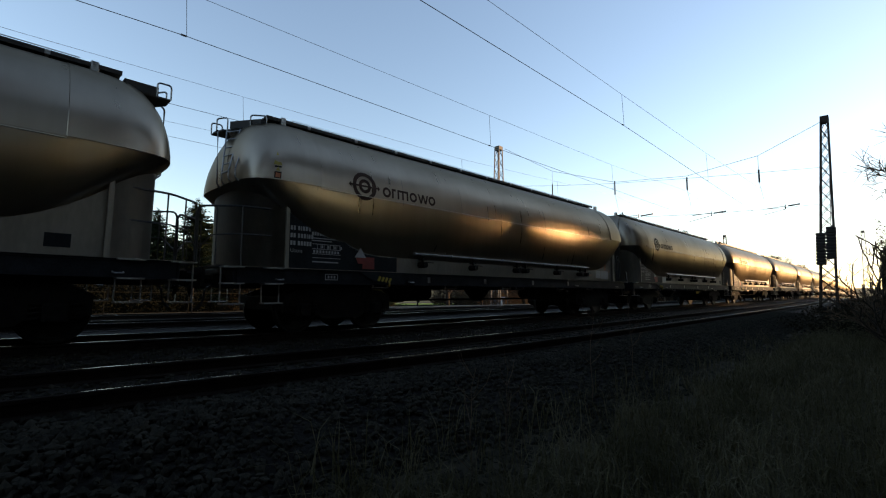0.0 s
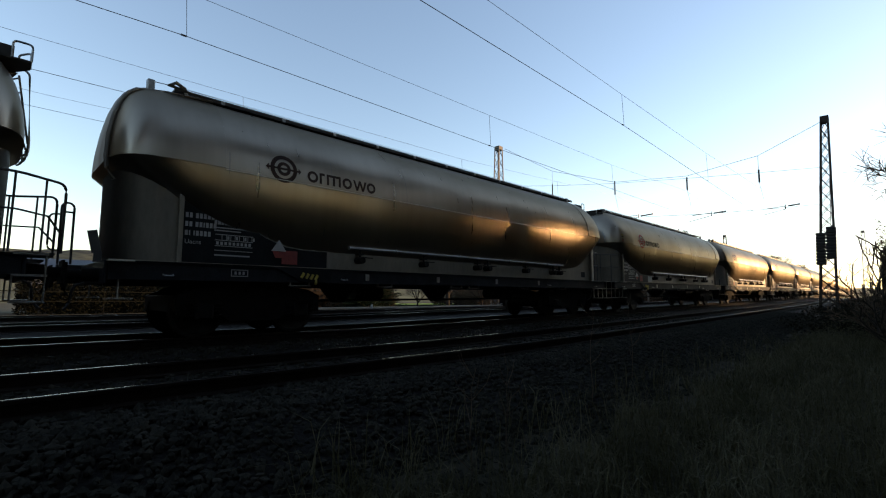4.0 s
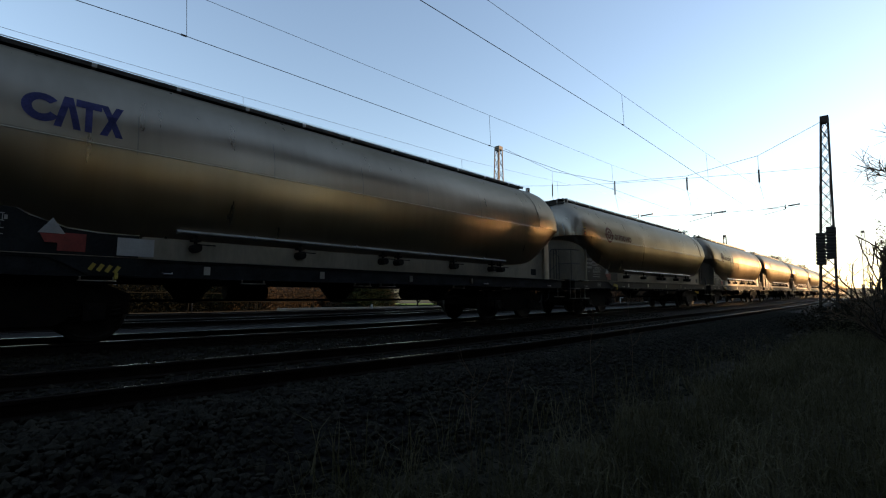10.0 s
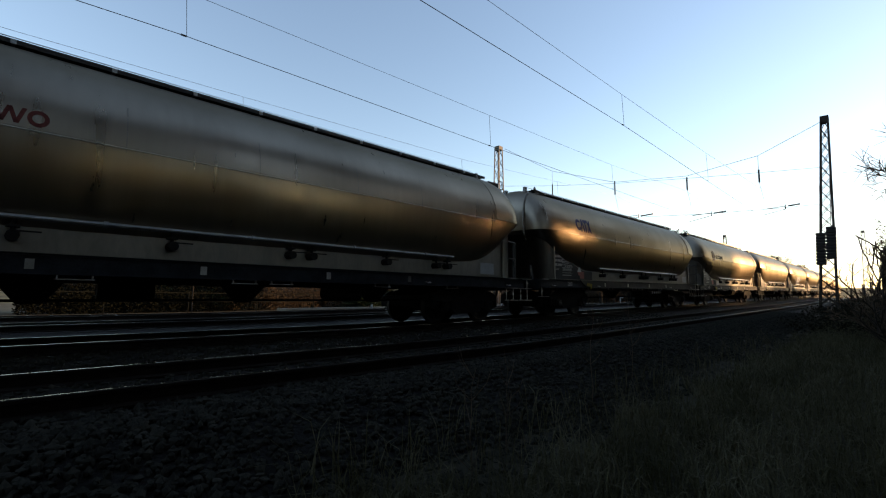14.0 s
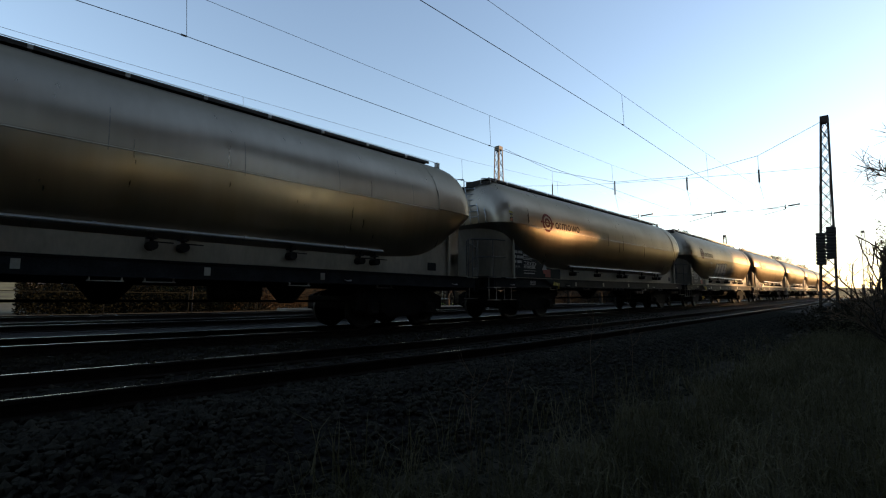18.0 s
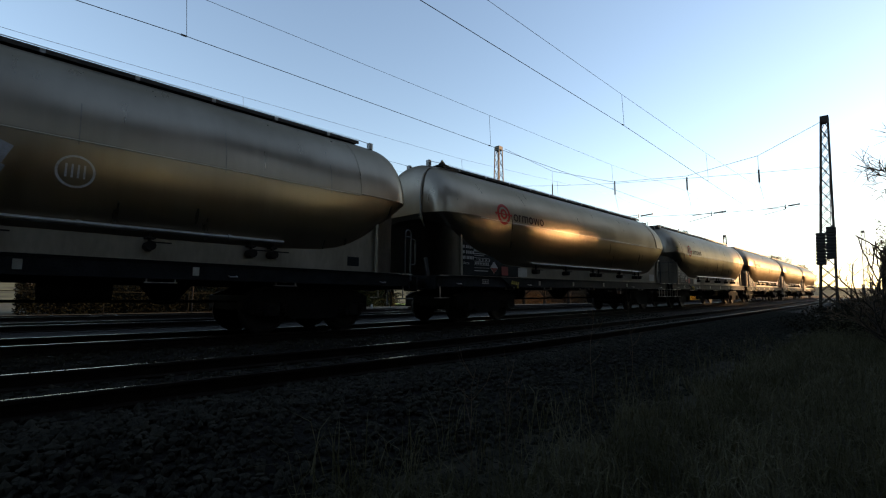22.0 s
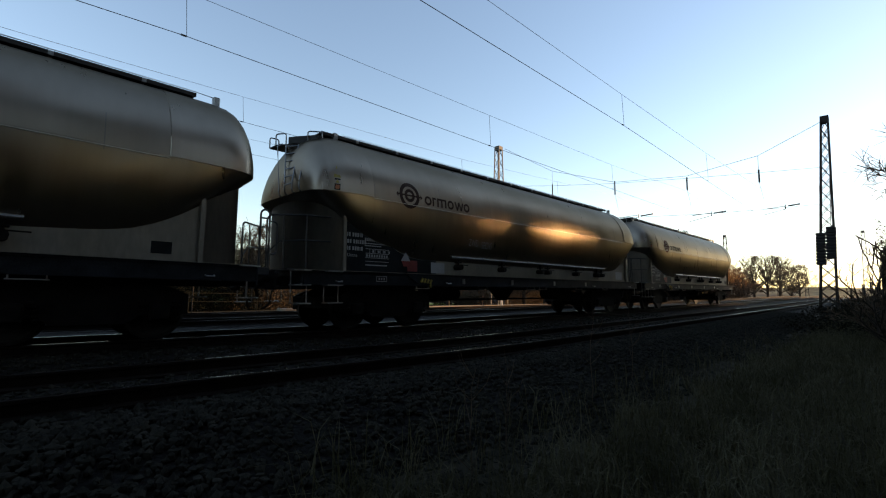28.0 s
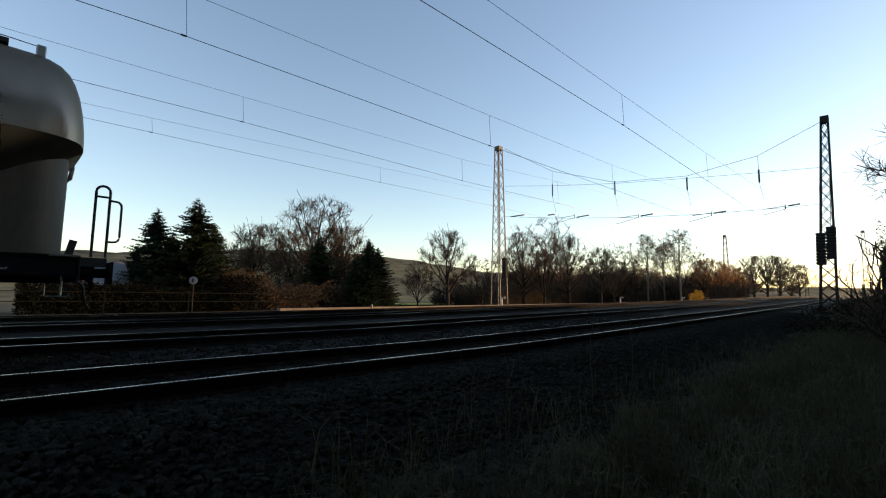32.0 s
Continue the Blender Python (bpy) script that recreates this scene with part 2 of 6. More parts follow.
def single(name, bm, material, label="", category="", kind="", smooth=False, group=""):
    return tagged(new(name, finish(bm, name, material, smooth)), label, category, group, kind)


def arrays(name, verts, faces, material, smooth=False):
    me = bpy.data.meshes.new(name)
    verts, faces = np.asarray(verts, np.float32), np.asarray(faces, np.int32)
    k = faces.shape[1]
    me.vertices.add(len(verts))
    me.vertices.foreach_set("co", verts.ravel())
    me.loops.add(faces.size)
    me.loops.foreach_set("vertex_index", faces.ravel())
    me.polygons.add(len(faces))
    me.polygons.foreach_set("loop_start", np.arange(0, faces.size, k, dtype=np.int32))
    me.polygons.foreach_set("use_smooth", np.full(len(faces), smooth))
    me.update(calc_edges=True)
    me.materials.append(material)
    return me


# ---------------------------------------------------------------- the line of the tracks
BEND, RUN = 6200.0, 95.0


def drift(y):
    """How far the tracks have swung to the left at y."""
    if y <= 0:
        return 0.0
    return -y * y / BEND if y < RUN else -RUN * RUN / BEND - (y - RUN) * 2 * RUN / BEND


def rise(y, d=8.0):
    """The line climbs gently away from y = 6; the land far to the left hardly does."""
    up = 0.0 if y < 5 else (y - 5) ** 2 * 0.00245 if y < 8 else 0.022 + 0.0147 * (y - 8) if y < 120 else 1.668 + 0.004 * (min(y, 400) - 120)
    return up * (1.0 if d < 16 else 0.35 if d > 25 else 1.0 - 0.65 * (d - 16) / 9)


NEAR_DROP = -0.075      # the nearest track lies a little lower
TRACKS = (-5.63, -9.69, -15.4, -20.8)
TRAIN = TRACKS[1]


# ---------------------------------------------------------------- ground and tracks
def bed(d):
    """Height of the ground at d metres to the left of the camera."""
    pts = ((-400, 1.0), (-12, 0.6), (-4, -0.15), (-1, -0.62), (0.8, -0.78), (2.2, -0.74), (2.7, -0.66), (3.9, -0.28), (7.3, -0.27), (8.0, -0.20), (24.5, -0.20), (27, -0.35), (34, -0.45), (60, -0.9), (120, -2.0), (300, -3.0), (2500, -3.0))
    for (d0, z0), (d1, z1) in zip(pts, pts[1:]):
        if d <= d1:
            return z0 + (z1 - z0) * (d - d0) / (d1 - d0)
    return pts[-1][1]


def sheet(name, ds, ys, material, label, category, lift=0.0, rough=0.0, follow=True):
    verts, faces = [], []
    for y in ys:
        for d in ds:
            near = abs(y) < 70 and -4 < d < 30
            n = noise.noise((d * 1.3, y * 1.3, 0)) * rough if near else 0
            verts.append((-d + (drift(y) if follow else 0), y, bed(d) + rise(y, d) + lift + n))
    w = len(ds)
    for i in range(len(ys) - 1):
        for j in range(w - 1):
            faces.append((i * w + j, (i + 1) * w + j, (i + 1) * w + j + 1, i * w + j + 1))
    return tagged(new(name, arrays(name, verts, faces, material, True)), label, category, "", "structure")


YS = [-1500, -600, -200, -80, -40] + [-20 + i * 1.0 for i in range(81)] + [65, 70, 80, 90, 100, 120, 140, 170, 200, 260, 340, 450, 600, 900, 1400, 2500]
sheet("ground", [-2500, -700, -200, -80, -30, -12, -8, -6, -4, -3, -2, -1, -0.5, 0, 0.4, 0.8, 1.2, 1.6, 2, 2.4, 2.8, 3.4, 3.9, 7.3, 8.0, 16, 20, 24.5, 27, 34, 45, 60, 80, 120, 180, 300, 600, 1200, 2500], YS, M["ground"], "brown winter ground running out to the hills", "ground", -0.02, 0.05)
BED_YS = [y for y in YS if -90 < y < 700]
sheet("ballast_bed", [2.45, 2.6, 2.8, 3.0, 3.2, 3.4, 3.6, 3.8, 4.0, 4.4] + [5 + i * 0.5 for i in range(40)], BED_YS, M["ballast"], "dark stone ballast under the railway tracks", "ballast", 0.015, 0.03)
sheet("verge", [-16, -12, -9, -6, -4.5, -3.5, -2.5, -1.5, -0.75, 0, 0.5, 1.0, 1.5, 2.0, 2.35, 2.6, 2.75], [y for y in YS if -50 < y < 200], M["soil"], "dark grassy verge beside the ballast", "verge", 0.03, 0.05)
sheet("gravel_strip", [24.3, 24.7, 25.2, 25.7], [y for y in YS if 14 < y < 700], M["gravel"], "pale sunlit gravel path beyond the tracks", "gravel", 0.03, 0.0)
sheet("field", [48, 60, 80, 120, 170], [y for y in YS if 34 < y < 110], M["field"], "bright green winter field behind the trees", "field", 0.25, 0.0, False)

# low concrete trough along the far edge of the tracks
trough = empty("cable_trough", pose(0, 0, 0), "long low pale concrete cable trough beyond the tracks", "cable trough", "", "structure")
for k in range(110):
    y0, y1 = 12.0 + 2.0 * k, 13.985 + 2.0 * k
    bm = bmesh.new()
    vs = [[bm.verts.new((-25.3 + drift(y) + x, y, bed(25.3) + rise(y, 25.3) + z)) for x, z in ((-0.22, -0.1), (0.22, -0.1), (0.22, 0.25), (0.20, 0.27), (-0.22, 0.27))] for y in (y0, y1)]
    bm.faces.new(vs[0])
    bm.faces.new(vs[1][::-1])
    for i in range(5):
        bm.faces.new((vs[0][i], vs[0][(i + 1) % 5], vs[1][(i + 1) % 5], vs[1][i]))
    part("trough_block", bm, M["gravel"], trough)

# stones on the shoulder of the ballast
rng = np.random.default_rng(3)
ICO = [(0, 0, 1), (0.89, 0, 0.45), (0.28, 0.85, 0.45), (-0.72, 0.53, 0.45), (-0.72, -0.53, 0.45), (0.28, -0.85, 0.45), (0.72, 0.53, -0.45), (-0.28, 0.85, -0.45), (-0.89, 0, -0.45), (-0.28, -0.85, -0.45), (0.72, -0.53, -0.45), (0, 0, -1)]
ICOF = [(0, 1, 2), (0, 2, 3), (0, 3, 4), (0, 4, 5), (0, 5, 1), (1, 6, 2), (2, 7, 3), (3, 8, 4), (4, 9, 5), (5, 10, 1), (6, 7, 2), (7, 8, 3), (8, 9, 4), (9, 10, 5), (10, 6, 1), (11, 7, 6), (11, 8, 7), (11, 9, 8), (11, 10, 9), (11, 6, 10)]


def stones(name, count, d0, d1, y0, y1, size, material, label, power=1.6):
    ico, icf = np.array(ICO), np.array(ICOF)
    y = y0 + (y1 - y0) * rng.random(count) ** power
    d = d0 + (d1 - d0) * rng.random(count)
    r = size * (0.55 + 0.9 * rng.random(count))
    z = np.array([bed(v) + rise(u, v) for v, u in zip(d, y)]) + 0.02 + r * 0.2
    shape = 1 + 0.35 * rng.standard_normal((count, 12, 3)) * 0.6
    squash = 0.6 + 0.6 * rng.random((count, 1, 3))
    v = ico[None] * shape * squash * r[:, None, None]
    v += np.stack([-d + np.array([drift(t) for t in y]), y, z], 1)[:, None, :]
    f = (icf[None] + 12 * np.arange(count)[:, None, None]).reshape(-1, 3)
    return tagged(new(name, arrays(name, v.reshape(-1, 3), f, material)), label, "ballast", "", "stuff")


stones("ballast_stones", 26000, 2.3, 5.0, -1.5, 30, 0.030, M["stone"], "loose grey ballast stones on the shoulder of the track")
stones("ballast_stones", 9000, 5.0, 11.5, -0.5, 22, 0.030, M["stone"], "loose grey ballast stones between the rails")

RAIL = ((-0.017, 0.0), (-0.031, -0.0035), (-0.0355, -0.008), (-0.036, -0.035), (-0.010, -0.05), (-0.010, -0.13), (-0.065, -0.15), (-0.065, -0.165), (0.065, -0.165), (0.065, -0.15), (0.010, -0.13), (0.010, -0.05), (0.036, -0.035), (0.0355, -0.008), (0.031, -0.0035), (0.017, 0.0))


def rail(parent, x, ys, drop):
    bm = bmesh.new()
    rings = [[bm.verts.new((x + drift(y) + px, y, pz + drop + rise(y, -x))) for px, pz in RAIL] for y in ys]
    k = len(RAIL)
    for a, b in zip(rings, rings[1:]):
        for j in range(k):
            f = bm.faces.new((a[j], a[(j + 1) % k], b[(j + 1) % k], b[j]))
            if j == k - 1:
                f.material_index = 1
    me = finish(bm, "rail", M["rail_side"])
    me.materials.append(M["rail_head"])
    ob = new("rail", me)
    ob.parent = parent
    return ob


RAIL_YS = [-90, -30, 0, 5, 6, 7, 8, 12, 16, 24, 32, 40, 50, 60, 70, 80, 90, 100, 120, 150, 200, 300, 450, 690]
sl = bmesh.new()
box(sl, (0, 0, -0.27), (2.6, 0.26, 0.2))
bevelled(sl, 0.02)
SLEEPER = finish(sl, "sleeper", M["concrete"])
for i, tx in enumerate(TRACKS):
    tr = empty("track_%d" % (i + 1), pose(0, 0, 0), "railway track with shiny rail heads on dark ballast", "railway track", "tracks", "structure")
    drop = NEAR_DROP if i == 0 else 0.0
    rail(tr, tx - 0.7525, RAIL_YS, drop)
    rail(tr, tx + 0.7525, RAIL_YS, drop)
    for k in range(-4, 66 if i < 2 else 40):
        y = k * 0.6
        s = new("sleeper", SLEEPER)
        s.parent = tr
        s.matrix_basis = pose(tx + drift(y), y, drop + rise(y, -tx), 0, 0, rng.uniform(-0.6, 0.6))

# fishplates and small posts beside the tracks
def marker_post(x, y, h=0.9):
    ob = empty("marker_post", pose(x, y, bed(-x) + rise(y, -x)), "small white marker post with a flat head beside the tracks", "post", "marker posts")
    bm = bmesh.new()
    box(bm, (0, 0, h / 2), (0.10, 0.10, h))
    part("post", bevelled(bm, 0.01), M["white"], ob)
    bm = bmesh.new()
    box(bm, (0.15, 0, h - 0.06), (0.42, 0.08, 0.14))
    part("head", bevelled(bm, 0.01), M["white"], ob)


for x, y in ((-24.4, 31.5), (-24.0, 54.0), (-24.4, 77.0), (-25.0, 92.0)):
    marker_post(x, y)
post = empty("white_post", pose(-23.5, 17.2, -0.25), "short white post at the edge of the tracks", "post")
bm = bmesh.new()
tube(bm, [(0, 0, 0), (0, 0, 0.55)], 0.06, 8)
part("stake", bm, M["white"], post)


# ---------------------------------------------------------------- the silo wagons
HALF, DOME, WIDE, MID, TOP = 8.13, 6.55, 1.52, 2.95, 4.50
PITCH_LENGTH = 17.15
AHEAD = 0.02          # marks sit this much nearer the leading end


LADDER_HALF = 8.02    # the ladder end stops a little short


def past(y):
    """How far y lies into the dome of its end, 0 to 1."""
    return max(0.0, (abs(y) - DOME) / ((HALF if y > 0 else LADDER_HALF) - DOME))


def plan(y):
    """Share of the full half width at y: the blunt rounding of the dome in plan."""
    t = past(y)
    return (1 - 0.04 * t) * max(0.0, 1 - t ** 7.0) ** (1 / 4.0)


def crown(y):
    t = past(y)
    return max(0.0, 1 - t ** (8.5 if y > 0 else 4.2)) ** 0.5


def side_x(z, y=0.0):
    """Half width of the upper hull at height z."""
    k = max(0.0, 1 - ((z - MID) / ((TOP - MID) * max(0.05, crown(y)))) ** 2)
    return WIDE * plan(y) * k ** 0.5


def dome_y(x, z, end=1):
    """How far out the dome reaches at x across and height z."""
    y = HALF if end > 0 else LADDER_HALF
    while y > DOME and side_x(z, y * end) < abs(x):
        y -= 0.01
    return y


def ladder_y(x, z):
    return dome_y(x, z, -1)


def flank(z):
    """Half width of the hopper walls below the widest line."""
    q = (MID - z) / 1.86
    return WIDE * (1 - 0.39 * q ** 2.0)


STEPS = [0.0, 0.002, 0.008, 0.02, 0.04, 0.07, 0.11, 0.16, 0.23, 0.32, 0.45, 0.6, 0.8, 1.0]
DOME_YS = [-LADDER_HALF + (LADDER_HALF - DOME) * t for t in STEPS]
PLAIN_YS = [HALF - (HALF - DOME) * t for t in STEPS]
BODY_YS = [-DOME, -6.2, -5.8, -5.4, -5.0, -4.6, -4.1, -3.0, -2.0, -1.0]
BODY_YS = BODY_YS + [0.0] + [-y for y in reversed(BODY_YS)]


def shell(bm, ys, lip=0.0):
    """The upper half of the tank between the stations ys."""
    n, rows = 20, []
    for y in ys:
        w, c = WIDE * plan(y), (TOP - MID) * crown(y)
        row = []
        for j in range(n + 1):
            cs, sn = math.cos(math.pi * j / n), math.sin(math.pi * j / n)
            row.append(bm.verts.new((w * cs + (math.copysign(lip, cs) if abs(cs) > 0.01 else 0), y, MID + c * sn)))
        rows.append(row)
    for a, b in zip(rows, rows[1:]):
        for j in range(n):
            bm.faces.new((a[j], a[j + 1], b[j + 1], b[j]))
    return bm


def hull_mesh():
    """Upper shell, and hoppers whose ends slope in under the domes."""
    bm = shell(bmesh.new(), BODY_YS)
    ys = DOME_YS[:-1] + BODY_YS + list(reversed(PLAIN_YS[:-1]))
    levels = []
    for k in range(10):
        z = MID - 0.002 - 1.75 * (k / 9)
        fall = MID - z
        yc = DOME - 1.45 * fall
        ring_pts = []
        for side in (1, -1):
            for y in (ys if side > 0 else list(reversed(ys))):
                t = past(y)
                yk = (HALF if y > 0 else LADDER_HALF) - 1.17 * fall
                yy = math.copysign(yc + (yk - yc) * t, y) if abs(y) > DOME else y * yc / DOME
                ring_pts.append((side * flank(z) * plan(y), yy, z))
        levels.append([bm.verts.new(p) for p in ring_pts])
    m = len(levels[0])
    for a, b in zip(levels, levels[1:]):
        for j in range(m):
            bm.faces.new((a[j], b[j], b[(j + 1) % m], a[(j + 1) % m]))
    bm.faces.new(levels[-1])
    bmesh.ops.remove_doubles(bm, verts=bm.verts[:], dist=0.0005)
    return bm


def apron_mesh(end):
    """The upright curved wall that carries the dome, with thickness."""
    bm = bmesh.new()
    pts = []
    for i in range(17):
        a = math.pi * i / 16
        x = 1.27 * math.copysign(abs(math.cos(a)) ** 0.7, math.cos(a))
        pts.append((x, end * (7.10 + (0.90 if end > 0 else 0.79) * math.sin(a) ** 0.7)))
    lo = [bm.verts.new((x, y, 1.27)) for x, y in pts]
    hi = [bm.verts.new((x, y, 2.955)) for x, y in pts]
    for i in range(16):
        bm.faces.new((lo[i], lo[i + 1], hi[i + 1], hi[i]))
    bmesh.ops.solidify(bm, geom=bm.faces[:], thickness=0.03)
    return bm


def place(bm, m):
    bmesh.ops.transform(bm, matrix=m, verts=bm.verts[:])
    return bm


TURN = pose(0, 0, 0, 0, 0, 180)


def bogie(parent, y):
    b = new("bogie")
    b.parent = parent
    b.matrix_basis = pose(0, y, 0)
    b.empty_display_size = 0.3
    tagged(b, "dark rusty two-axle bogie")
    for sx in (1, -1):
        bm = bmesh.new()
        outline = [(-1.32, 0.42), (-1.32, 0.74), (-1.05, 0.86), (-0.55, 0.93), (0.55, 0.93), (1.05, 0.86), (1.32, 0.74), (1.32, 0.42), (0.66, 0.42), (0.45, 0.28), (-0.45, 0.28), (-0.66, 0.42)]
        a = [bm.verts.new((sx * 0.98, p, q)) for p, q in outline]
        c = [bm.verts.new((sx * 1.08, p, q)) for p, q in outline]
        bm.faces.new(a)
        bm.faces.new(c[::-1])
        for i in range(len(a)):
            bm.faces.new((a[i], a[(i + 1) % len(a)], c[(i + 1) % len(a)], c[i]))
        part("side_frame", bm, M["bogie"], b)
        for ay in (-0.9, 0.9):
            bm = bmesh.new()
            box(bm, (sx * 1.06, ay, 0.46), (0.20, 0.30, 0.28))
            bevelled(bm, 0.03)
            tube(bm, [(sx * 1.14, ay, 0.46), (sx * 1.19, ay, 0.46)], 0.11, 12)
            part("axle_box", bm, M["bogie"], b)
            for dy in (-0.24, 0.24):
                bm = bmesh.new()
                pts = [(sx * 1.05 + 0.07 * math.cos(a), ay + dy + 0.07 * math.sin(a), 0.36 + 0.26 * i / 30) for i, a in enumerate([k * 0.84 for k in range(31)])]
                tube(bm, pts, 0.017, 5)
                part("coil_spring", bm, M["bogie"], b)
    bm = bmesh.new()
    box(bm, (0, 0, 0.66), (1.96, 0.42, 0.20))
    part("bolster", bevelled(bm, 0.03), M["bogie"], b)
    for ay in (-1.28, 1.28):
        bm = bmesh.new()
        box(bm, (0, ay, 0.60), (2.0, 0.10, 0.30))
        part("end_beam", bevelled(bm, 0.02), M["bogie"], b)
    for ay in (-1, 1):
        bm = bmesh.new()
        box(bm, (0, ay * 0.36, 0.35), (1.9, 0.06, 0.08))
        for sx in (1, -1):
            box(bm, (sx * 0.75, ay * 0.40, 0.42), (0.09, 0.10, 0.32))
        part("brake_beam", bm, M["bogie"], b)
    for ay in (-0.9, 0.9):
        bm = bmesh.new()
        tube(bm, [(-1.1, 0, 0), (1.1, 0, 0)], 0.075, 10)
        for sx in (1, -1):
            x0 = sx * 0.72
            rings = []
            for dx, r in ((-0.045, 0.475), (-0.02, 0.462), (0.0, 0.455), (0.065, 0.45), (0.07, 0.40), (0.05, 0.38), (0.02, 0.16), (0.06, 0.13), (0.06, 0.0)):
                rings.append((x0 + sx * dx, r))
            rows = [[bm.verts.new((x, max(r, 0.001) * math.cos(2 * math.pi * j / 28), max(r, 0.001) * math.sin(2 * math.pi * j / 28))) for j in range(28)] for x, r in [(x0 - sx * 0.045, 0.12)] + rings]
            for p, q in zip(rows, rows[1:]):
                for j in range(28):
                    bm.faces.new((p[j], p[(j + 1) % 28], q[(j + 1) % 28], q[j]))
        ws = part("wheelset", bm, M["wheel"], b, "", True, 30)
        ws.matrix_basis = pose(0, ay, 0.455)
    return b


def hoop(bm, p, q, h, r, cross=()):
    """An upright hoop from p to q, rounded on top."""
    p, q = Vector(p), Vector(q)
    u = (q - p)
    w = u.length
    u.normalize()
    c = (p + q) / 2 + Vector((0, 0, h - w / 2))
    tube(bm, [p] + arc(c, w / 2, 180, 0, u, (0, 0, 1), 8) + [q], r, 7)
    for z in cross:
        tube(bm, [p + Vector((0, 0, z)), q + Vector((0, 0, z))], r * 0.9, 6)
    return bm


def rounded_line(pts, r=0.12, n=4):
    """A line of points with its inner corners rounded."""
    pts = [Vector(p) for p in pts]
    out = [pts[0]]
    for a, b, c in zip(pts, pts[1:], pts[2:]):
        p, q = b + (a - b).normalized() * r, b + (c - b).normalized() * r
        for i in range(n + 1):
            t = i / n
            out.append((p * (1 - t) + b * t) * (1 - t) + (b * (1 - t) + q * t) * t)
    return out + [pts[-1]]


def silo_wagon(m):
    w = empty("silo_wagon", m, "long silver steel silo wagon with domed ends on two bogies", "freight wagon", "wagons of the train")
    part("hull", hull_mesh(), M["steel"], w, "dirty brushed steel hull with long soft reflections", True, 40)
    for end in (-1, 1):
        part("end_dome", shell(bmesh.new(), DOME_YS if end < 0 else PLAIN_YS, 0.02), M["steel"], w, "rounded steel dome closing the end of the hull", True, 40)
        bm = bmesh.new()
        tube(bm, [((WIDE - 0.004) * math.cos(math.pi * k / 28), end * (DOME + 0.004), MID + (TOP - MID - 0.004) * math.sin(math.pi * k / 28)) for k in range(29)], 0.014, 6)
        part("weld_ring", bm, M["steel"], w, "raised weld where the dome meets the hull", True)
    for sx in (-1, 1):
        bm = bmesh.new()
        tube(bm, [(sx * (WIDE - 0.001), -DOME, MID - 0.03), (sx * (WIDE - 0.001), 0, MID - 0.03), (sx * (WIDE - 0.001), DOME, MID - 0.03)], 0.011, 6)
        part("weld_bead", bm, M["bead"], w, "bright weld along the widest line of the hull", True)
    for end in (-1, 1):
        part("apron", apron_mesh(end), M["apron"], w, "upright dull steel end wall under the dome", True, 50)
    for sx in (1, -1):
        # the strip at the corner of the end wall and the wall along the side
        for end in (-1, 1):
            bm = bmesh.new()
            box(bm, (sx * (1.312 if end == -sx else 1.29), end * 7.15, 2.08), (0.045, 0.07, 1.59))
            part("corner_strip", bm, M["apron"], w)
        lead = -sx
        bm = bmesh.new()
        pts = [(7.14, 1.283), (7.14, 2.93), (6.9, 2.90), (6.3, 2.28), (6.0, 2.0), (5.7, 1.82), (5.28, 1.675), (4.9, 1.64), (4.4, 1.64), (4.4, 1.283)]
        edge = bmesh.new()
        tube(edge, [(sx * 1.30, lead * y, z) for y, z in pts[3:9]], 0.009, 5)
        part("panel_edge", edge, M["galv"], w, "bright rolled edge of the lettering panel")
        a = [bm.verts.new((sx * 1.275, lead * y, z)) for y, z in pts]
        b = [bm.verts.new((sx * 1.30, lead * y, z)) for y, z in pts]
        bm.faces.new(a)
        bm.faces.new(b[::-1])
        for i in range(len(a)):
            bm.faces.new((a[i], a[(i + 1) % len(a)], b[(i + 1) % len(a)], b[i]))
        part("lettering_panel", bm, M["panel"], w, "dark panel with white lettering under the dome")
        bm = bmesh.new()
        pts = [(-4.35, 1.28), (-4.35, 1.70), (4.5, 1.70), (5.2, 2.1), (6.4, 2.93), (7.14, 2.93), (7.14, 1.28)]
        a = [bm.verts.new((sx * 1.20, -lead * y, z)) for y, z in pts]
        b = [bm.verts.new((sx * 1.225, -lead * y, z)) for y, z in pts]
        bm.faces.new(a)
        bm.faces.new(b[::-1])
        for i in range(len(a)):
            bm.faces.new((a[i], a[(i + 1) % len(a)], b[(i + 1) % len(a)], b[i]))
        part("side_wall", bm, M["apron"], w, "pale dull steel wall above the frame")
        # discharge pipe and its valves
        bm = bmesh.new()
        tube(bm, [(sx * 1.36, lead * 3.9, 1.755), (sx * 1.36, -lead * 4.9, 1.755)], 0.038, 10)
        for y in (2.6, 0.4, -1.8, -3.9):
            tube(bm, [(sx * 1.36, lead * y - 0.03, 1.755), (sx * 1.36, lead * y + 0.03, 1.755)], 0.052, 10)
        part("discharge_pipe", bm, M["galv"], w, "bright galvanised pipe along the hull", True)
        for y in (3.6, 1.7, -0.35, -0.8, -2.7, -4.3, -4.7):
            bm = bmesh.new()
            tube(bm, [(sx * 1.34, lead * y, 1.74), (sx * 1.34, lead * y, 1.50)], 0.028, 7)
            tube(bm, [(sx * 1.22, lead * y, 1.50), (sx * 1.46, lead * y, 1.50)], 0.075, 10)
            box(bm, (sx * 1.42, lead * y - 0.14 * lead, 1.56), (0.02, 0.30, 0.02))
            box(bm, (sx * 1.33, lead * y, 1.63), (0.14, 0.14, 0.03))
            part("valve", bm, M["bogie"], w)
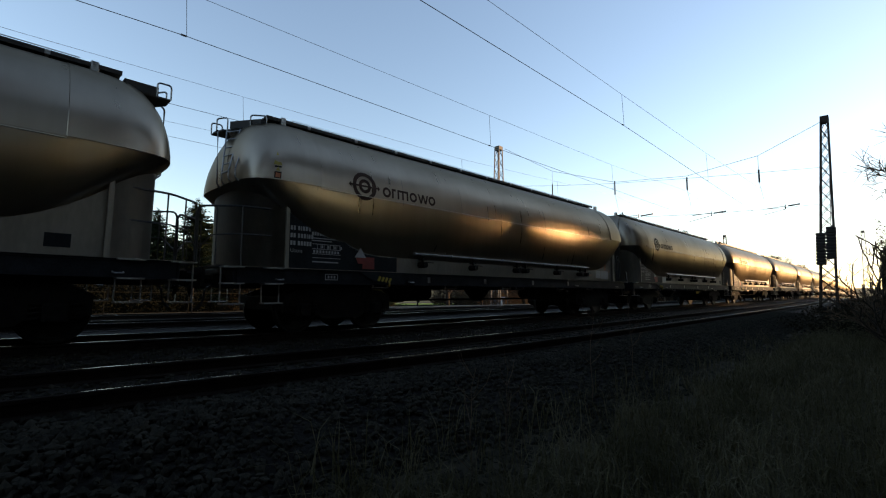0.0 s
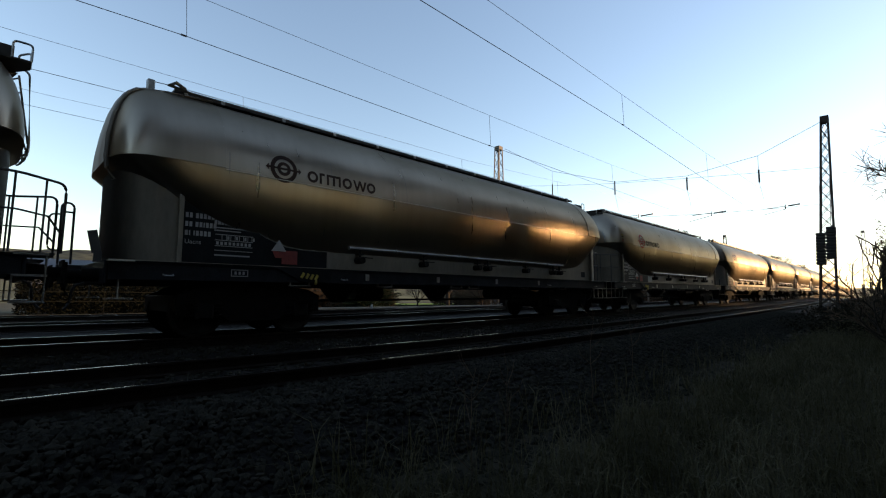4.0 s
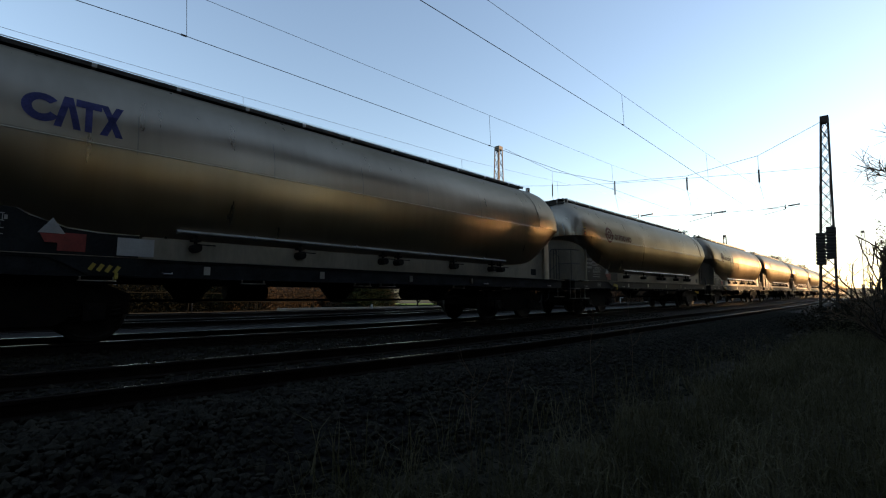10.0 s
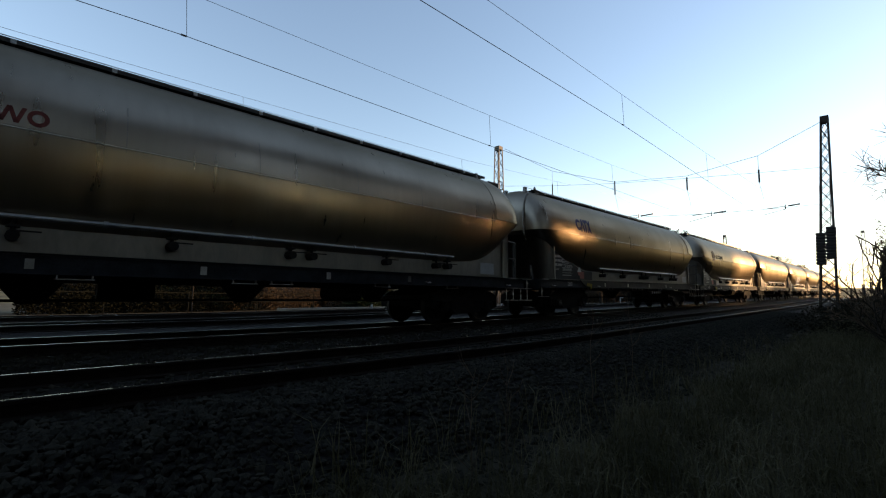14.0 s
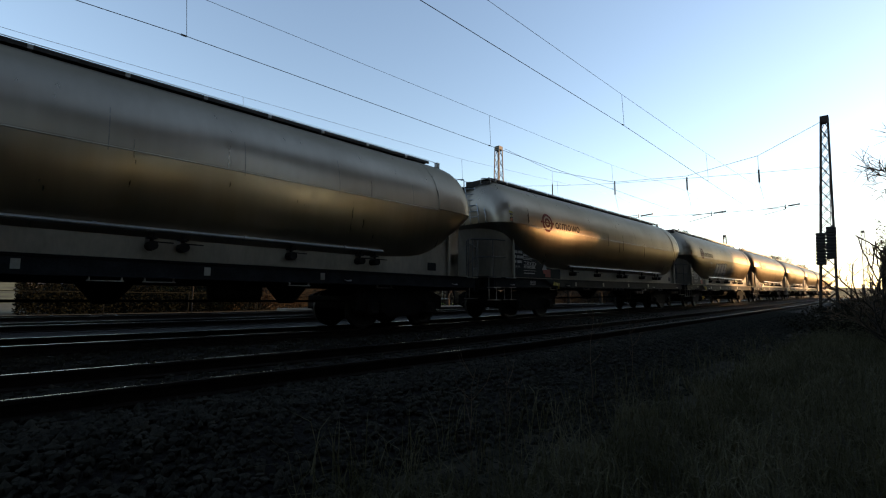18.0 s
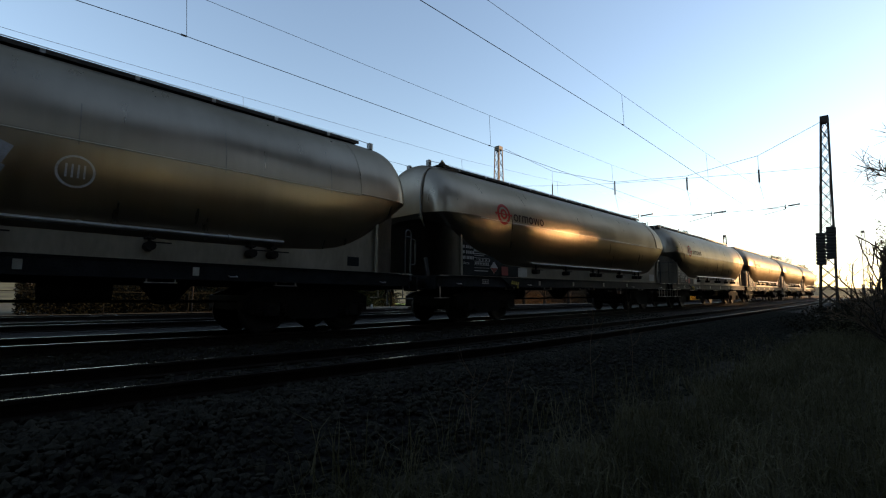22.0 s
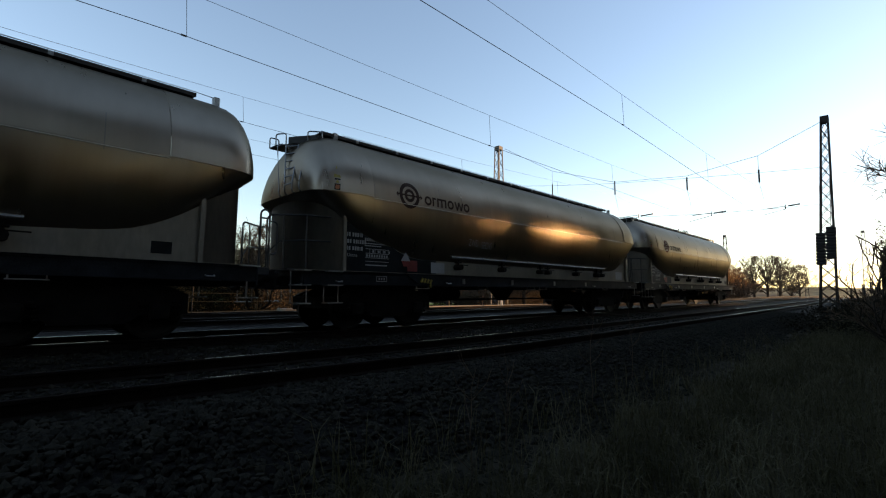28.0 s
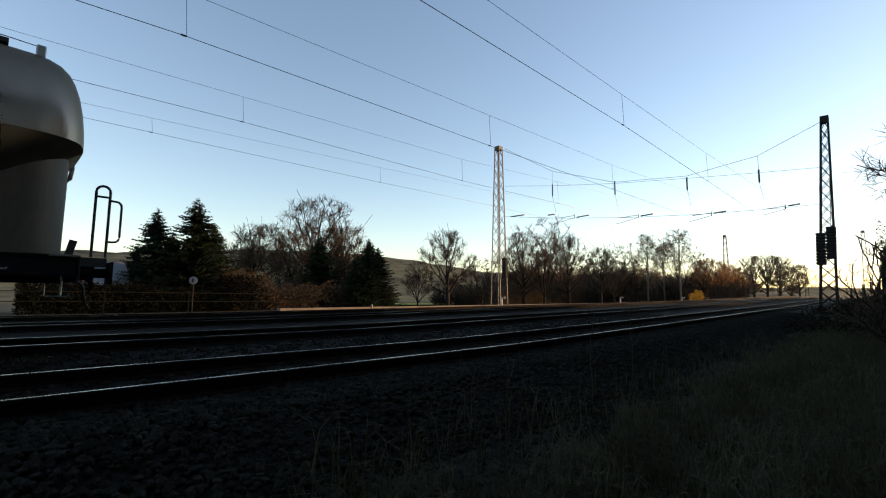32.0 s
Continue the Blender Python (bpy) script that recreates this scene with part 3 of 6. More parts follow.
        # sole bar with its lower flange and brackets
        bm = bmesh.new()
        outline = [(1.21, 0.99), (1.37, 0.99), (1.37, 1.02), (1.34, 1.02), (1.34, 1.25), (1.37, 1.25), (1.37, 1.28), (1.21, 1.28), (1.21, 1.25), (1.32, 1.25), (1.32, 1.02), (1.21, 1.02)]
        a = [bm.verts.new((sx * x, -8.09, z)) for x, z in outline]
        b = [bm.verts.new((sx * x, 8.09, z)) for x, z in outline]
        bm.faces.new(a)
        bm.faces.new(b[::-1])
        for i in range(len(a)):
            bm.faces.new((a[i], a[(i + 1) % len(a)], b[(i + 1) % len(a)], b[i]))
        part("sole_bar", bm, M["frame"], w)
        # pale strip drawing the skylight that the frame's top flange catches
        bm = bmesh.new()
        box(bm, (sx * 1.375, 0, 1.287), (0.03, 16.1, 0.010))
        part("deck_edge", bm, M["apron"], w, "thin pale strip drawn for the skylight on the frame top")
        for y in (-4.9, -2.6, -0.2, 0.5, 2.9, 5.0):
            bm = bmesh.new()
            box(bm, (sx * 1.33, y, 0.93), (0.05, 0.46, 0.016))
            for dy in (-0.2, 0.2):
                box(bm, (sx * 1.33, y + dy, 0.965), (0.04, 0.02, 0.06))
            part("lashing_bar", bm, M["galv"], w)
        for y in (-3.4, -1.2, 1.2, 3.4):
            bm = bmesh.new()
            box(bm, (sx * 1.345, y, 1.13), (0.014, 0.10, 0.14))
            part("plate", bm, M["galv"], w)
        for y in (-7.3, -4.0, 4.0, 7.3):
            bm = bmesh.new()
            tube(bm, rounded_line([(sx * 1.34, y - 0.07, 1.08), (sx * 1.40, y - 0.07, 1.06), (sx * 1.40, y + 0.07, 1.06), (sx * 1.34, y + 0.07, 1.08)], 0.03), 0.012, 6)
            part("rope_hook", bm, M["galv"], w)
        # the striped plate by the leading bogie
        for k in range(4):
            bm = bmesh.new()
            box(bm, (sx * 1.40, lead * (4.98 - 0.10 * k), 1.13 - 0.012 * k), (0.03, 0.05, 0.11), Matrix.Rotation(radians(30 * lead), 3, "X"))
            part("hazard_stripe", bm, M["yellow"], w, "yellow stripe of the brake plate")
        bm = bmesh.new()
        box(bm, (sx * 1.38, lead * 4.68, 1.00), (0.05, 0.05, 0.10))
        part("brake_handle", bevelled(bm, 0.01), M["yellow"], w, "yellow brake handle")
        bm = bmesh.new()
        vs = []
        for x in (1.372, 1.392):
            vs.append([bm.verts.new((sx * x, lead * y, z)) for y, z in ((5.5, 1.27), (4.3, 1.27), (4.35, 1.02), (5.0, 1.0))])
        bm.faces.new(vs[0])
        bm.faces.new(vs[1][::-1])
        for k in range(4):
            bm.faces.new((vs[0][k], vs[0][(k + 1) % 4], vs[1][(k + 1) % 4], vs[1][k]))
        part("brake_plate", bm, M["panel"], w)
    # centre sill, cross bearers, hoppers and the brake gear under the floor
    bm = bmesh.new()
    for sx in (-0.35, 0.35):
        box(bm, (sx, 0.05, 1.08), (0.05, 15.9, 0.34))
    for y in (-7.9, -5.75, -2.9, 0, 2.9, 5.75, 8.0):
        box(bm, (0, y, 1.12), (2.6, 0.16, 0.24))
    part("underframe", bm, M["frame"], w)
    for y in (-3.3, 0, 3.3):
        bm = bmesh.new()
        bmesh.ops.create_cone(bm, cap_ends=True, segments=16, radius1=0.16, radius2=0.55, depth=0.5, matrix=pose(0, y, 0.82))
        part("hopper_outlet", bm, M["bogie"], w, "", True)
    for x, y, r, l in ((0.75, 1.9, 0.17, 0.9), (-0.75, -1.9, 0.17, 0.9)):
        bm = bmesh.new()
        tube(bm, [(x, y - l / 2, 0.80), (x, y - l / 2 + 0.05, 0.80), (x, y + l / 2 - 0.05, 0.80), (x, y + l / 2, 0.80)], r, 14)
        part("air_tank", bm, M["bogie"], w, "", True)
    for x in (0.5, -0.5):
        bm = bmesh.new()
        tube(bm, [(x, -4.6, 0.62), (x, 4.6, 0.62)], 0.022, 6)
        part("brake_rod", bm, M["bogie"], w)
    # ends: headstock, buffers, hook
    for end in (-1, 1):
        hy = end * 8.12
        bm = bmesh.new()
        box(bm, (0, hy, 1.10), (2.66, 0.05, 0.36))
        part("headstock", bevelled(bm, 0.012), M["frame"], w)
        for sx in (-0.875, 0.875):
            bm = bmesh.new()
            tube(bm, [(sx, hy, 1.06), (sx, hy + end * 0.24, 1.06)], 0.105, 14)
            tube(bm, [(sx, hy + end * 0.24, 1.06), (sx, hy + end * 0.42, 1.06)], 0.075, 14)
            box(bm, (sx, hy + end * 0.435, 1.06), (0.46, 0.03, 0.34))
            part("buffer", bm, M["bogie"], w, "", True, 30)
        bm = bmesh.new()
        tube(bm, rounded_line([(0, hy, 1.04), (0, hy + end * 0.22, 1.04), (0, hy + end * 0.36, 0.92), (0, hy + end * 0.3, 0.75)], 0.06), 0.035, 7)
        part("coupling_hook", bm, M["bogie"], w)
        bm = bmesh.new()
        tube(bm, rounded_line([(0.4, hy, 0.98), (0.4, hy + end * 0.18, 0.9), (0.38, hy + end * 0.22, 0.6), (0.25, hy + end * 0.30, 0.5)], 0.08), 0.022, 6)
        part("brake_hose", bm, M["black_tube"], w)
        bogie(w, end * 5.75)
    # roof walkway with brackets and a taut wire
    bm = bmesh.new()
    outline = [(-0.475, 4.475), (-0.445, 4.475), (-0.445, 4.505), (0.445, 4.505), (0.445, 4.475), (0.475, 4.475), (0.475, 4.55), (0.445, 4.55), (0.445, 4.53), (-0.445, 4.53), (-0.445, 4.55), (-0.475, 4.55)]
    a = [bm.verts.new((x, -7.28, z)) for x, z in outline]
    b = [bm.verts.new((x, 7.15, z)) for x, z in outline]
    bm.faces.new(a)
    bm.faces.new(b[::-1])
    for i in range(len(a)):
        bm.faces.new((a[i], a[(i + 1) % len(a)], b[(i + 1) % len(a)], b[i]))
    part("walkway", bm, M["deck"], w, "dark roof walkway along the top of the hull")
    for k in range(11):
        y = -6.3 + 1.26 * k
        bm = bmesh.new()
        for sx in (-1, 1):
            box(bm, (sx * 0.484, y, 4.505), (0.02, 0.07, 0.075))
        box(bm, (0, y, 4.48), (0.94, 0.05, 0.03))
        part("walkway_bracket", bm, M["galv"], w)
    bm = bmesh.new()
    for sx in (-0.45, 0.45):
        tube(bm, [(sx, -6.7, 4.58), (sx, 7.1, 4.58), (sx, 7.5, 4.56)], 0.008, 5)
    part("safety_wire", bm, M["galv"], w)
    for y in (-4.2, 0.0, 4.2):
        bm = bmesh.new()
        tube(bm, [(0, y, 4.44), (0, y, 4.57)], 0.27, 18)
        part("filling_hatch", bm, M["deck"], w, "", True, 30)
    for y, sx in ((-6.9, 1), (-6.9, -1), (7.52, 1), (7.52, -1)):
        bm = bmesh.new()
        box(bm, (sx * 0.42, y, 4.48), (0.12, 0.12, 0.22))
        part("end_bracket", bevelled(bm, 0.015), M["galv"], w)
    # ladder end at -y: platform, ladder, hoops, gussets
    bm = bmesh.new()
    corners = [(0.58, -7.30), (0.58, -7.42), (-0.30, -8.0), (-0.62, -8.0), (-0.62, -7.30)]
    a = [bm.verts.new((x, y, 4.20)) for x, y in corners]
    b = [bm.verts.new((x, y, 4.23)) for x, y in corners]
    bm.faces.new(a)
    bm.faces.new(b[::-1])
    for i in range(5):
        bm.faces.new((a[i], a[(i + 1) % 5], b[(i + 1) % 5], b[i]))
    part("roof_platform", bm, M["deck"], w, "dark steel platform over the ladder end")
    for p, q in (((0.58, -7.30), (0.58, -7.44)), ((0.58, -7.44), (-0.02, -7.83)), ((-0.62, -7.30), (-0.62, -7.80)), ((0.58, -7.30), (-0.62, -7.30))):
        bm = bmesh.new()
        d = Vector((q[0] - p[0], q[1] - p[1], 0))
        box(bm, ((p[0] + q[0]) / 2, (p[1] + q[1]) / 2, 4.305), (d.length, 0.014, 0.16), Matrix.Rotation(math.atan2(d.y, d.x), 3, "Z"))
        part("kick_plate", bm, M["deck"], w)
    for x, y0 in ((0.50, -7.20), (-0.55, -7.20), (-0.05, -7.45)):
        bm = bmesh.new()
        pts = [(y0, 4.20), (y0 - 0.42, 4.20), (y0 - 0.22, 3.86)]
        a = [bm.verts.new((x + 0.01, y, z)) for y, z in pts]
        b = [bm.verts.new((x - 0.01, y, z)) for y, z in pts]
        bm.faces.new(a)
        bm.faces.new(b[::-1])
        for i in range(3):
            bm.faces.new((a[i], a[(i + 1) % 3], b[(i + 1) % 3], b[i]))
        part("gusset", bm, M["apron"], w)
    for p, q in (((0.58, -7.32), (0.40, -7.58)), ((-0.62, -7.78), (-0.62, -8.0)), ((-0.30, -8.0), (-0.08, -7.86))):
        bm = bmesh.new()
        tube(bm, rounded_line([(*p, 4.22), (*p, 4.48), (*q, 4.48), (*q, 4.22)], 0.06), 0.016, 6)
        part("hand_hoop", bm, M["galv"], w)
    # ladder between two grab rails, hooked on the platform's slanting edge
    rails = []
    for k, (x, xt) in enumerate(((0.95, 0.42), (0.70, 0.24), (0.38, -0.02), (0.12, -0.20))):
        y = -ladder_y(x, 2.96) - 0.08
        yt = -7.44 - (0.58 - xt) * 0.66 - 0.05
        top = Vector((xt, yt, 4.18))
        line = [Vector((x, y + 0.07, 2.93)), Vector((x, y, 2.98)), Vector((x, y, 3.15)), top]
        if k in (0, 3):
            line.append(Vector((xt, yt + 0.12, 4.25)))
        bm = bmesh.new()
        tube(bm, rounded_line(line, 0.05), 0.016, 6)
        part("ladder_rail" if k in (1, 2) else "grab_rail", bm, M["galv"], w)
        if k in (1, 2):
            rails.append((line[2], top))
    for k in range(6):
        bm = bmesh.new()
        tube(bm, [r[0].lerp(r[1], k / 5.2) for r in rails], 0.013, 6)
        part("rung", bm, M["galv"], w)
    for sx in (-1, 1):
        # railing round the end platform
        bm = bmesh.new()
        tube(bm, rounded_line([(sx * 1.22, -7.35, 2.42), (sx * 1.12, -8.0, 2.42), (sx * 0.62, -8.55, 2.42), (sx * 0.62, -8.55, 1.35)], 0.14), 0.020, 7)
        tube(bm, [(sx * 1.22, -7.4, 1.90), (sx * 1.12, -8.0, 1.90), (sx * 0.80, -8.35, 1.88), (sx * 0.62, -8.55, 1.62)], 0.015, 6)
        tube(bm, [(sx * 1.14, -7.95, 2.42), (sx * 1.14, -7.95, 1.3)], 0.015, 6)
        tube(bm, [(sx * 0.85, -8.3, 2.42), (sx * 0.85, -8.3, 1.3)], 0.015, 6)
        part("railing", bm, M["black_tube"], w, "black tube railing round the end platform")
        bm = bmesh.new()
        box(bm, (sx * 0.85, -8.22, 1.29), (0.9, 0.42, 0.03))
        part("end_platform", bm, M["deck"], w)
        for y in (-8.18, -7.45):
            bm = bmesh.new()
            for z in (1.27, 0.98, 0.62):
                box(bm, (sx * 1.36, y, z), (0.24, 0.36, 0.025))
            for dy in (-0.17, 0.17):
                tube(bm, [(sx * 1.30, y + dy, 1.25), (sx * 1.30, y + dy, 0.62)], 0.014, 5)
            part("foot_step", bm, M["galv"], w)
        # plain dome end at +y: a hoop on one side, a lever on the other, steps on both
        bm = bmesh.new()
        if sx > 0:
            hoop(bm, (0.95, 8.30, 1.30), (0.95, 8.48, 1.30), 1.12, 0.020, (0.95,))
            tube(bm, rounded_line([(0.95, 8.48, 2.20), (0.95, 8.64, 2.20), (0.95, 8.64, 1.55), (0.95, 8.48, 1.55)], 0.09), 0.018, 6)
            box(bm, (0.95, 8.30, 1.22), (0.06, 0.40, 0.14))
            part("shunter_hoop", bm, M["black_tube"], w, "black tube grab hoop on the end of the frame")
        else:
            box(bm, (-1.10, 8.20, 1.33), (0.06, 0.10, 0.16))
            box(bm, (-1.10, 8.25, 1.56), (0.04, 0.12, 0.34), Matrix.Rotation(radians(-12), 3, "X"))
            part("brake_lever", bm, M["black_tube"], w)
        bm = bmesh.new()
        for z in (1.27, 0.70):
            box(bm, (sx * 1.36, 7.95, z), (0.22, 0.34, 0.025))
        tube(bm, [(sx * 1.30, 7.95, 1.25), (sx * 1.30, 7.95, 0.7)], 0.016, 5)
        part("foot_step", bm, M["galv"], w)
    bm = bmesh.new()
    line = [(-0.50, 6.95, 4.42), (-0.52, 7.0, 4.56), (-0.58, 7.15, 4.60), (-0.64, 7.28, 4.50)]
    for k in range(14):
        z = 4.40 - 1.42 * (k / 13) ** 1.2
        x = 0.66 + 0.10 * k / 13
        line.append((-x, dome_y(x, z) + 0.03, z))
    tube(bm, line + [(-0.77, line[-1][1] - 0.02, 2.80), (-0.77, line[-1][1] - 0.12, 2.62)], 0.034, 8)
    part("vent_pipe", bm, M["apron"], w, "bent steel pipe over the dome", True)
    return w


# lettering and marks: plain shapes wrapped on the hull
def on_hull(bm, wagon, name, material, flip, label="", lift=0.006):
    """Sets a flat drawing (y along, z up) on the hull's near side."""
    bmesh.ops.triangulate(bm, faces=bm.faces[:])
    bmesh.ops.subdivide_edges(bm, edges=[e for e in bm.edges if abs(e.verts[0].co.z - e.verts[1].co.z) > 0.10], cuts=2)
    for v in bm.verts:
        v.co.x = (side_x(v.co.z) if v.co.z >= MID else flank(v.co.z)) + lift
        v.co.y -= AHEAD
    if flip:
        place(bm, TURN)
    return part(name, bm, material, wagon, label)


def flat_shape(bm, pts):
    bm.faces.new([bm.verts.new((0, y, z)) for y, z in pts])


def ring(bm, cy, cz, r0, r1, n=28, a0=0, a1=360):
    p = [(cy + r1 * math.cos(radians(a0 + (a1 - a0) * i / n)), cz + r1 * math.sin(radians(a0 + (a1 - a0) * i / n))) for i in range(n + 1)]
    q = [(cy + r0 * math.cos(radians(a0 + (a1 - a0) * i / n)), cz + r0 * math.sin(radians(a0 + (a1 - a0) * i / n))) for i in range(n + 1)]
    for i in range(n):
        flat_shape(bm, [q[i], p[i], p[i + 1], q[i + 1]])


def rect(bm, y0, y1, z0, z1):
    flat_shape(bm, [(y0, z0), (y1, z0), (y1, z1), (y0, z1)])


def round_logo(wagon, flip, emblem, words, size=1.0):
    bm = bmesh.new()
    cy, cz = -5.47, 3.14
    ring(bm, cy, cz, 0.225 * size, 0.315 * size, 32)
    ring(bm, cy, cz, 0.085 * size, 0.16 * size, 24)
    rect(bm, cy - 0.36 * size, cy + 0.36 * size, cz - 0.02, cz + 0.02)
    for s in (-1, 1):
        flat_shape(bm, [(cy + s * 0.35 * size, cz - 0.065), (cy + s * 0.415 * size, cz), (cy + s * 0.35 * size, cz + 0.065)])
    on_hull(bm, wagon, "emblem", emblem, flip, "round ring emblem on the hull")
    y = -4.98
    for kind, wd in (("o", 0.25), ("n", 0.15), ("m", 0.36), ("o", 0.25), ("w", 0.34), ("o", 0.25)):
        bm = bmesh.new()
        z0, z1, t = 2.985, 3.21, 0.05
        if kind == "o":
            ring(bm, y + wd / 2 - 0.01, (z0 + z1) / 2, 0.065, 0.118, 20)
        elif kind == "n":
            rect(bm, y, y + t, z0, z1)
            rect(bm, y + t, y + wd - 0.03, z1 - t, z1)
        elif kind == "m":
            for k in range(3):
                rect(bm, y + k * 0.14, y + k * 0.14 + t, z0, z1 - t)
            rect(bm, y, y + 0.33, z1 - t, z1)
        else:
            for k in range(4):
                a, b = (z1, z0) if k % 2 == 0 else (z0, z1)
                ya, yb = y + k * 0.075, y + (k + 1) * 0.075
                flat_shape(bm, [(ya, a), (ya + t, a), (yb + t, b), (yb, b)])
        on_hull(bm, wagon, "brand_shape", words, flip)
        y += wd + 0.015


def block_logo(wagon, flip, words):
    y, g, h = -5.80, 1.22, 0.84
    for k, wd in enumerate((0.34, 0.32, 0.28, 0.32)):
        bm = bmesh.new()
        z0, z1 = 3.06, 3.06 + 0.40 * g
        if k == 0:
            ring(bm, y + 0.16 * h, (z0 + z1) / 2, 0.085 * g, 0.175 * g, 20, 40, 330)
        elif k == 1:
            flat_shape(bm, [(y - 0.02 * h, z0), (y + 0.08 * h, z0), (y + 0.20 * h, z1), (y + 0.10 * h, z1)])
            flat_shape(bm, [(y + 0.24 * h, z0), (y + 0.34 * h, z0), (y + 0.22 * h, z1), (y + 0.12 * h, z1)])
        elif k == 2:
            rect(bm, y - 0.06 * h, y + 0.30 * h, z1 - 0.10 * g, z1)
            rect(bm, y + 0.07 * h, y + 0.17 * h, z0, z1 - 0.10 * g)
        else:
            flat_shape(bm, [(y, z0), (y + 0.11 * h, z0), (y + 0.34 * h, z1), (y + 0.23 * h, z1)])
            flat_shape(bm, [(y + 0.23 * h, z0), (y + 0.34 * h, z0), (y + 0.11 * h, z1), (y, z1)])
        on_hull(bm, wagon, "brand_shape", words, flip)
        y += wd * h


def flat_part(wagon, name, material, flip, x, draw, label=""):
    bm = bmesh.new()
    draw(bm)
    for v in bm.verts:
        v.co.x = x
        v.co.y -= AHEAD
    if flip:
        place(bm, TURN)
    return part(name, bm, material, wagon, label)


def lettering(text, height, wagon, material, flip, x, y, z):
    cu = bpy.data.curves.new("lettering", "FONT")
    cu.body, cu.size = text, height / 0.7
    tmp = bpy.data.objects.new("lettering", cu)
    me = bpy.data.meshes.new_from_object(tmp)
    bpy.data.objects.remove(tmp)
    bpy.data.curves.remove(cu)
    bm = bmesh.new()
    bm.from_mesh(me)
    bpy.data.meshes.remove(me)
    place(bm, Matrix(((0, 0, 1, x), (1, 0, 0, y - AHEAD), (0, 1, 0, z), (0, 0, 0, 1))))
    if flip:
        place(bm, TURN)
    return part("lettering", bm, material, wagon)


def painted(text, height, wagon, material, flip, y, z):
    """A thin sprayed word on the hull's near side."""
    cu = bpy.data.curves.new("graffiti_word", "FONT")
    cu.body, cu.size, cu.shear, cu.offset = text, height / 0.7, -0.2, -0.003
    tmp = bpy.data.objects.new("graffiti_word", cu)
    me = bpy.data.meshes.new_from_object(tmp)
    bpy.data.objects.remove(tmp)
    bpy.data.curves.remove(cu)
    bm = bmesh.new()
    bm.from_mesh(me)
    bpy.data.meshes.remove(me)
    place(bm, Matrix(((0, 0, 1, 0), (0.60, 0, 0, y), (0, 1, 0, z), (0, 0, 0, 1))))
    return on_hull(bm, wagon, "graffiti_word", material, flip, "thin pale word sprayed on the hull", 0.009)


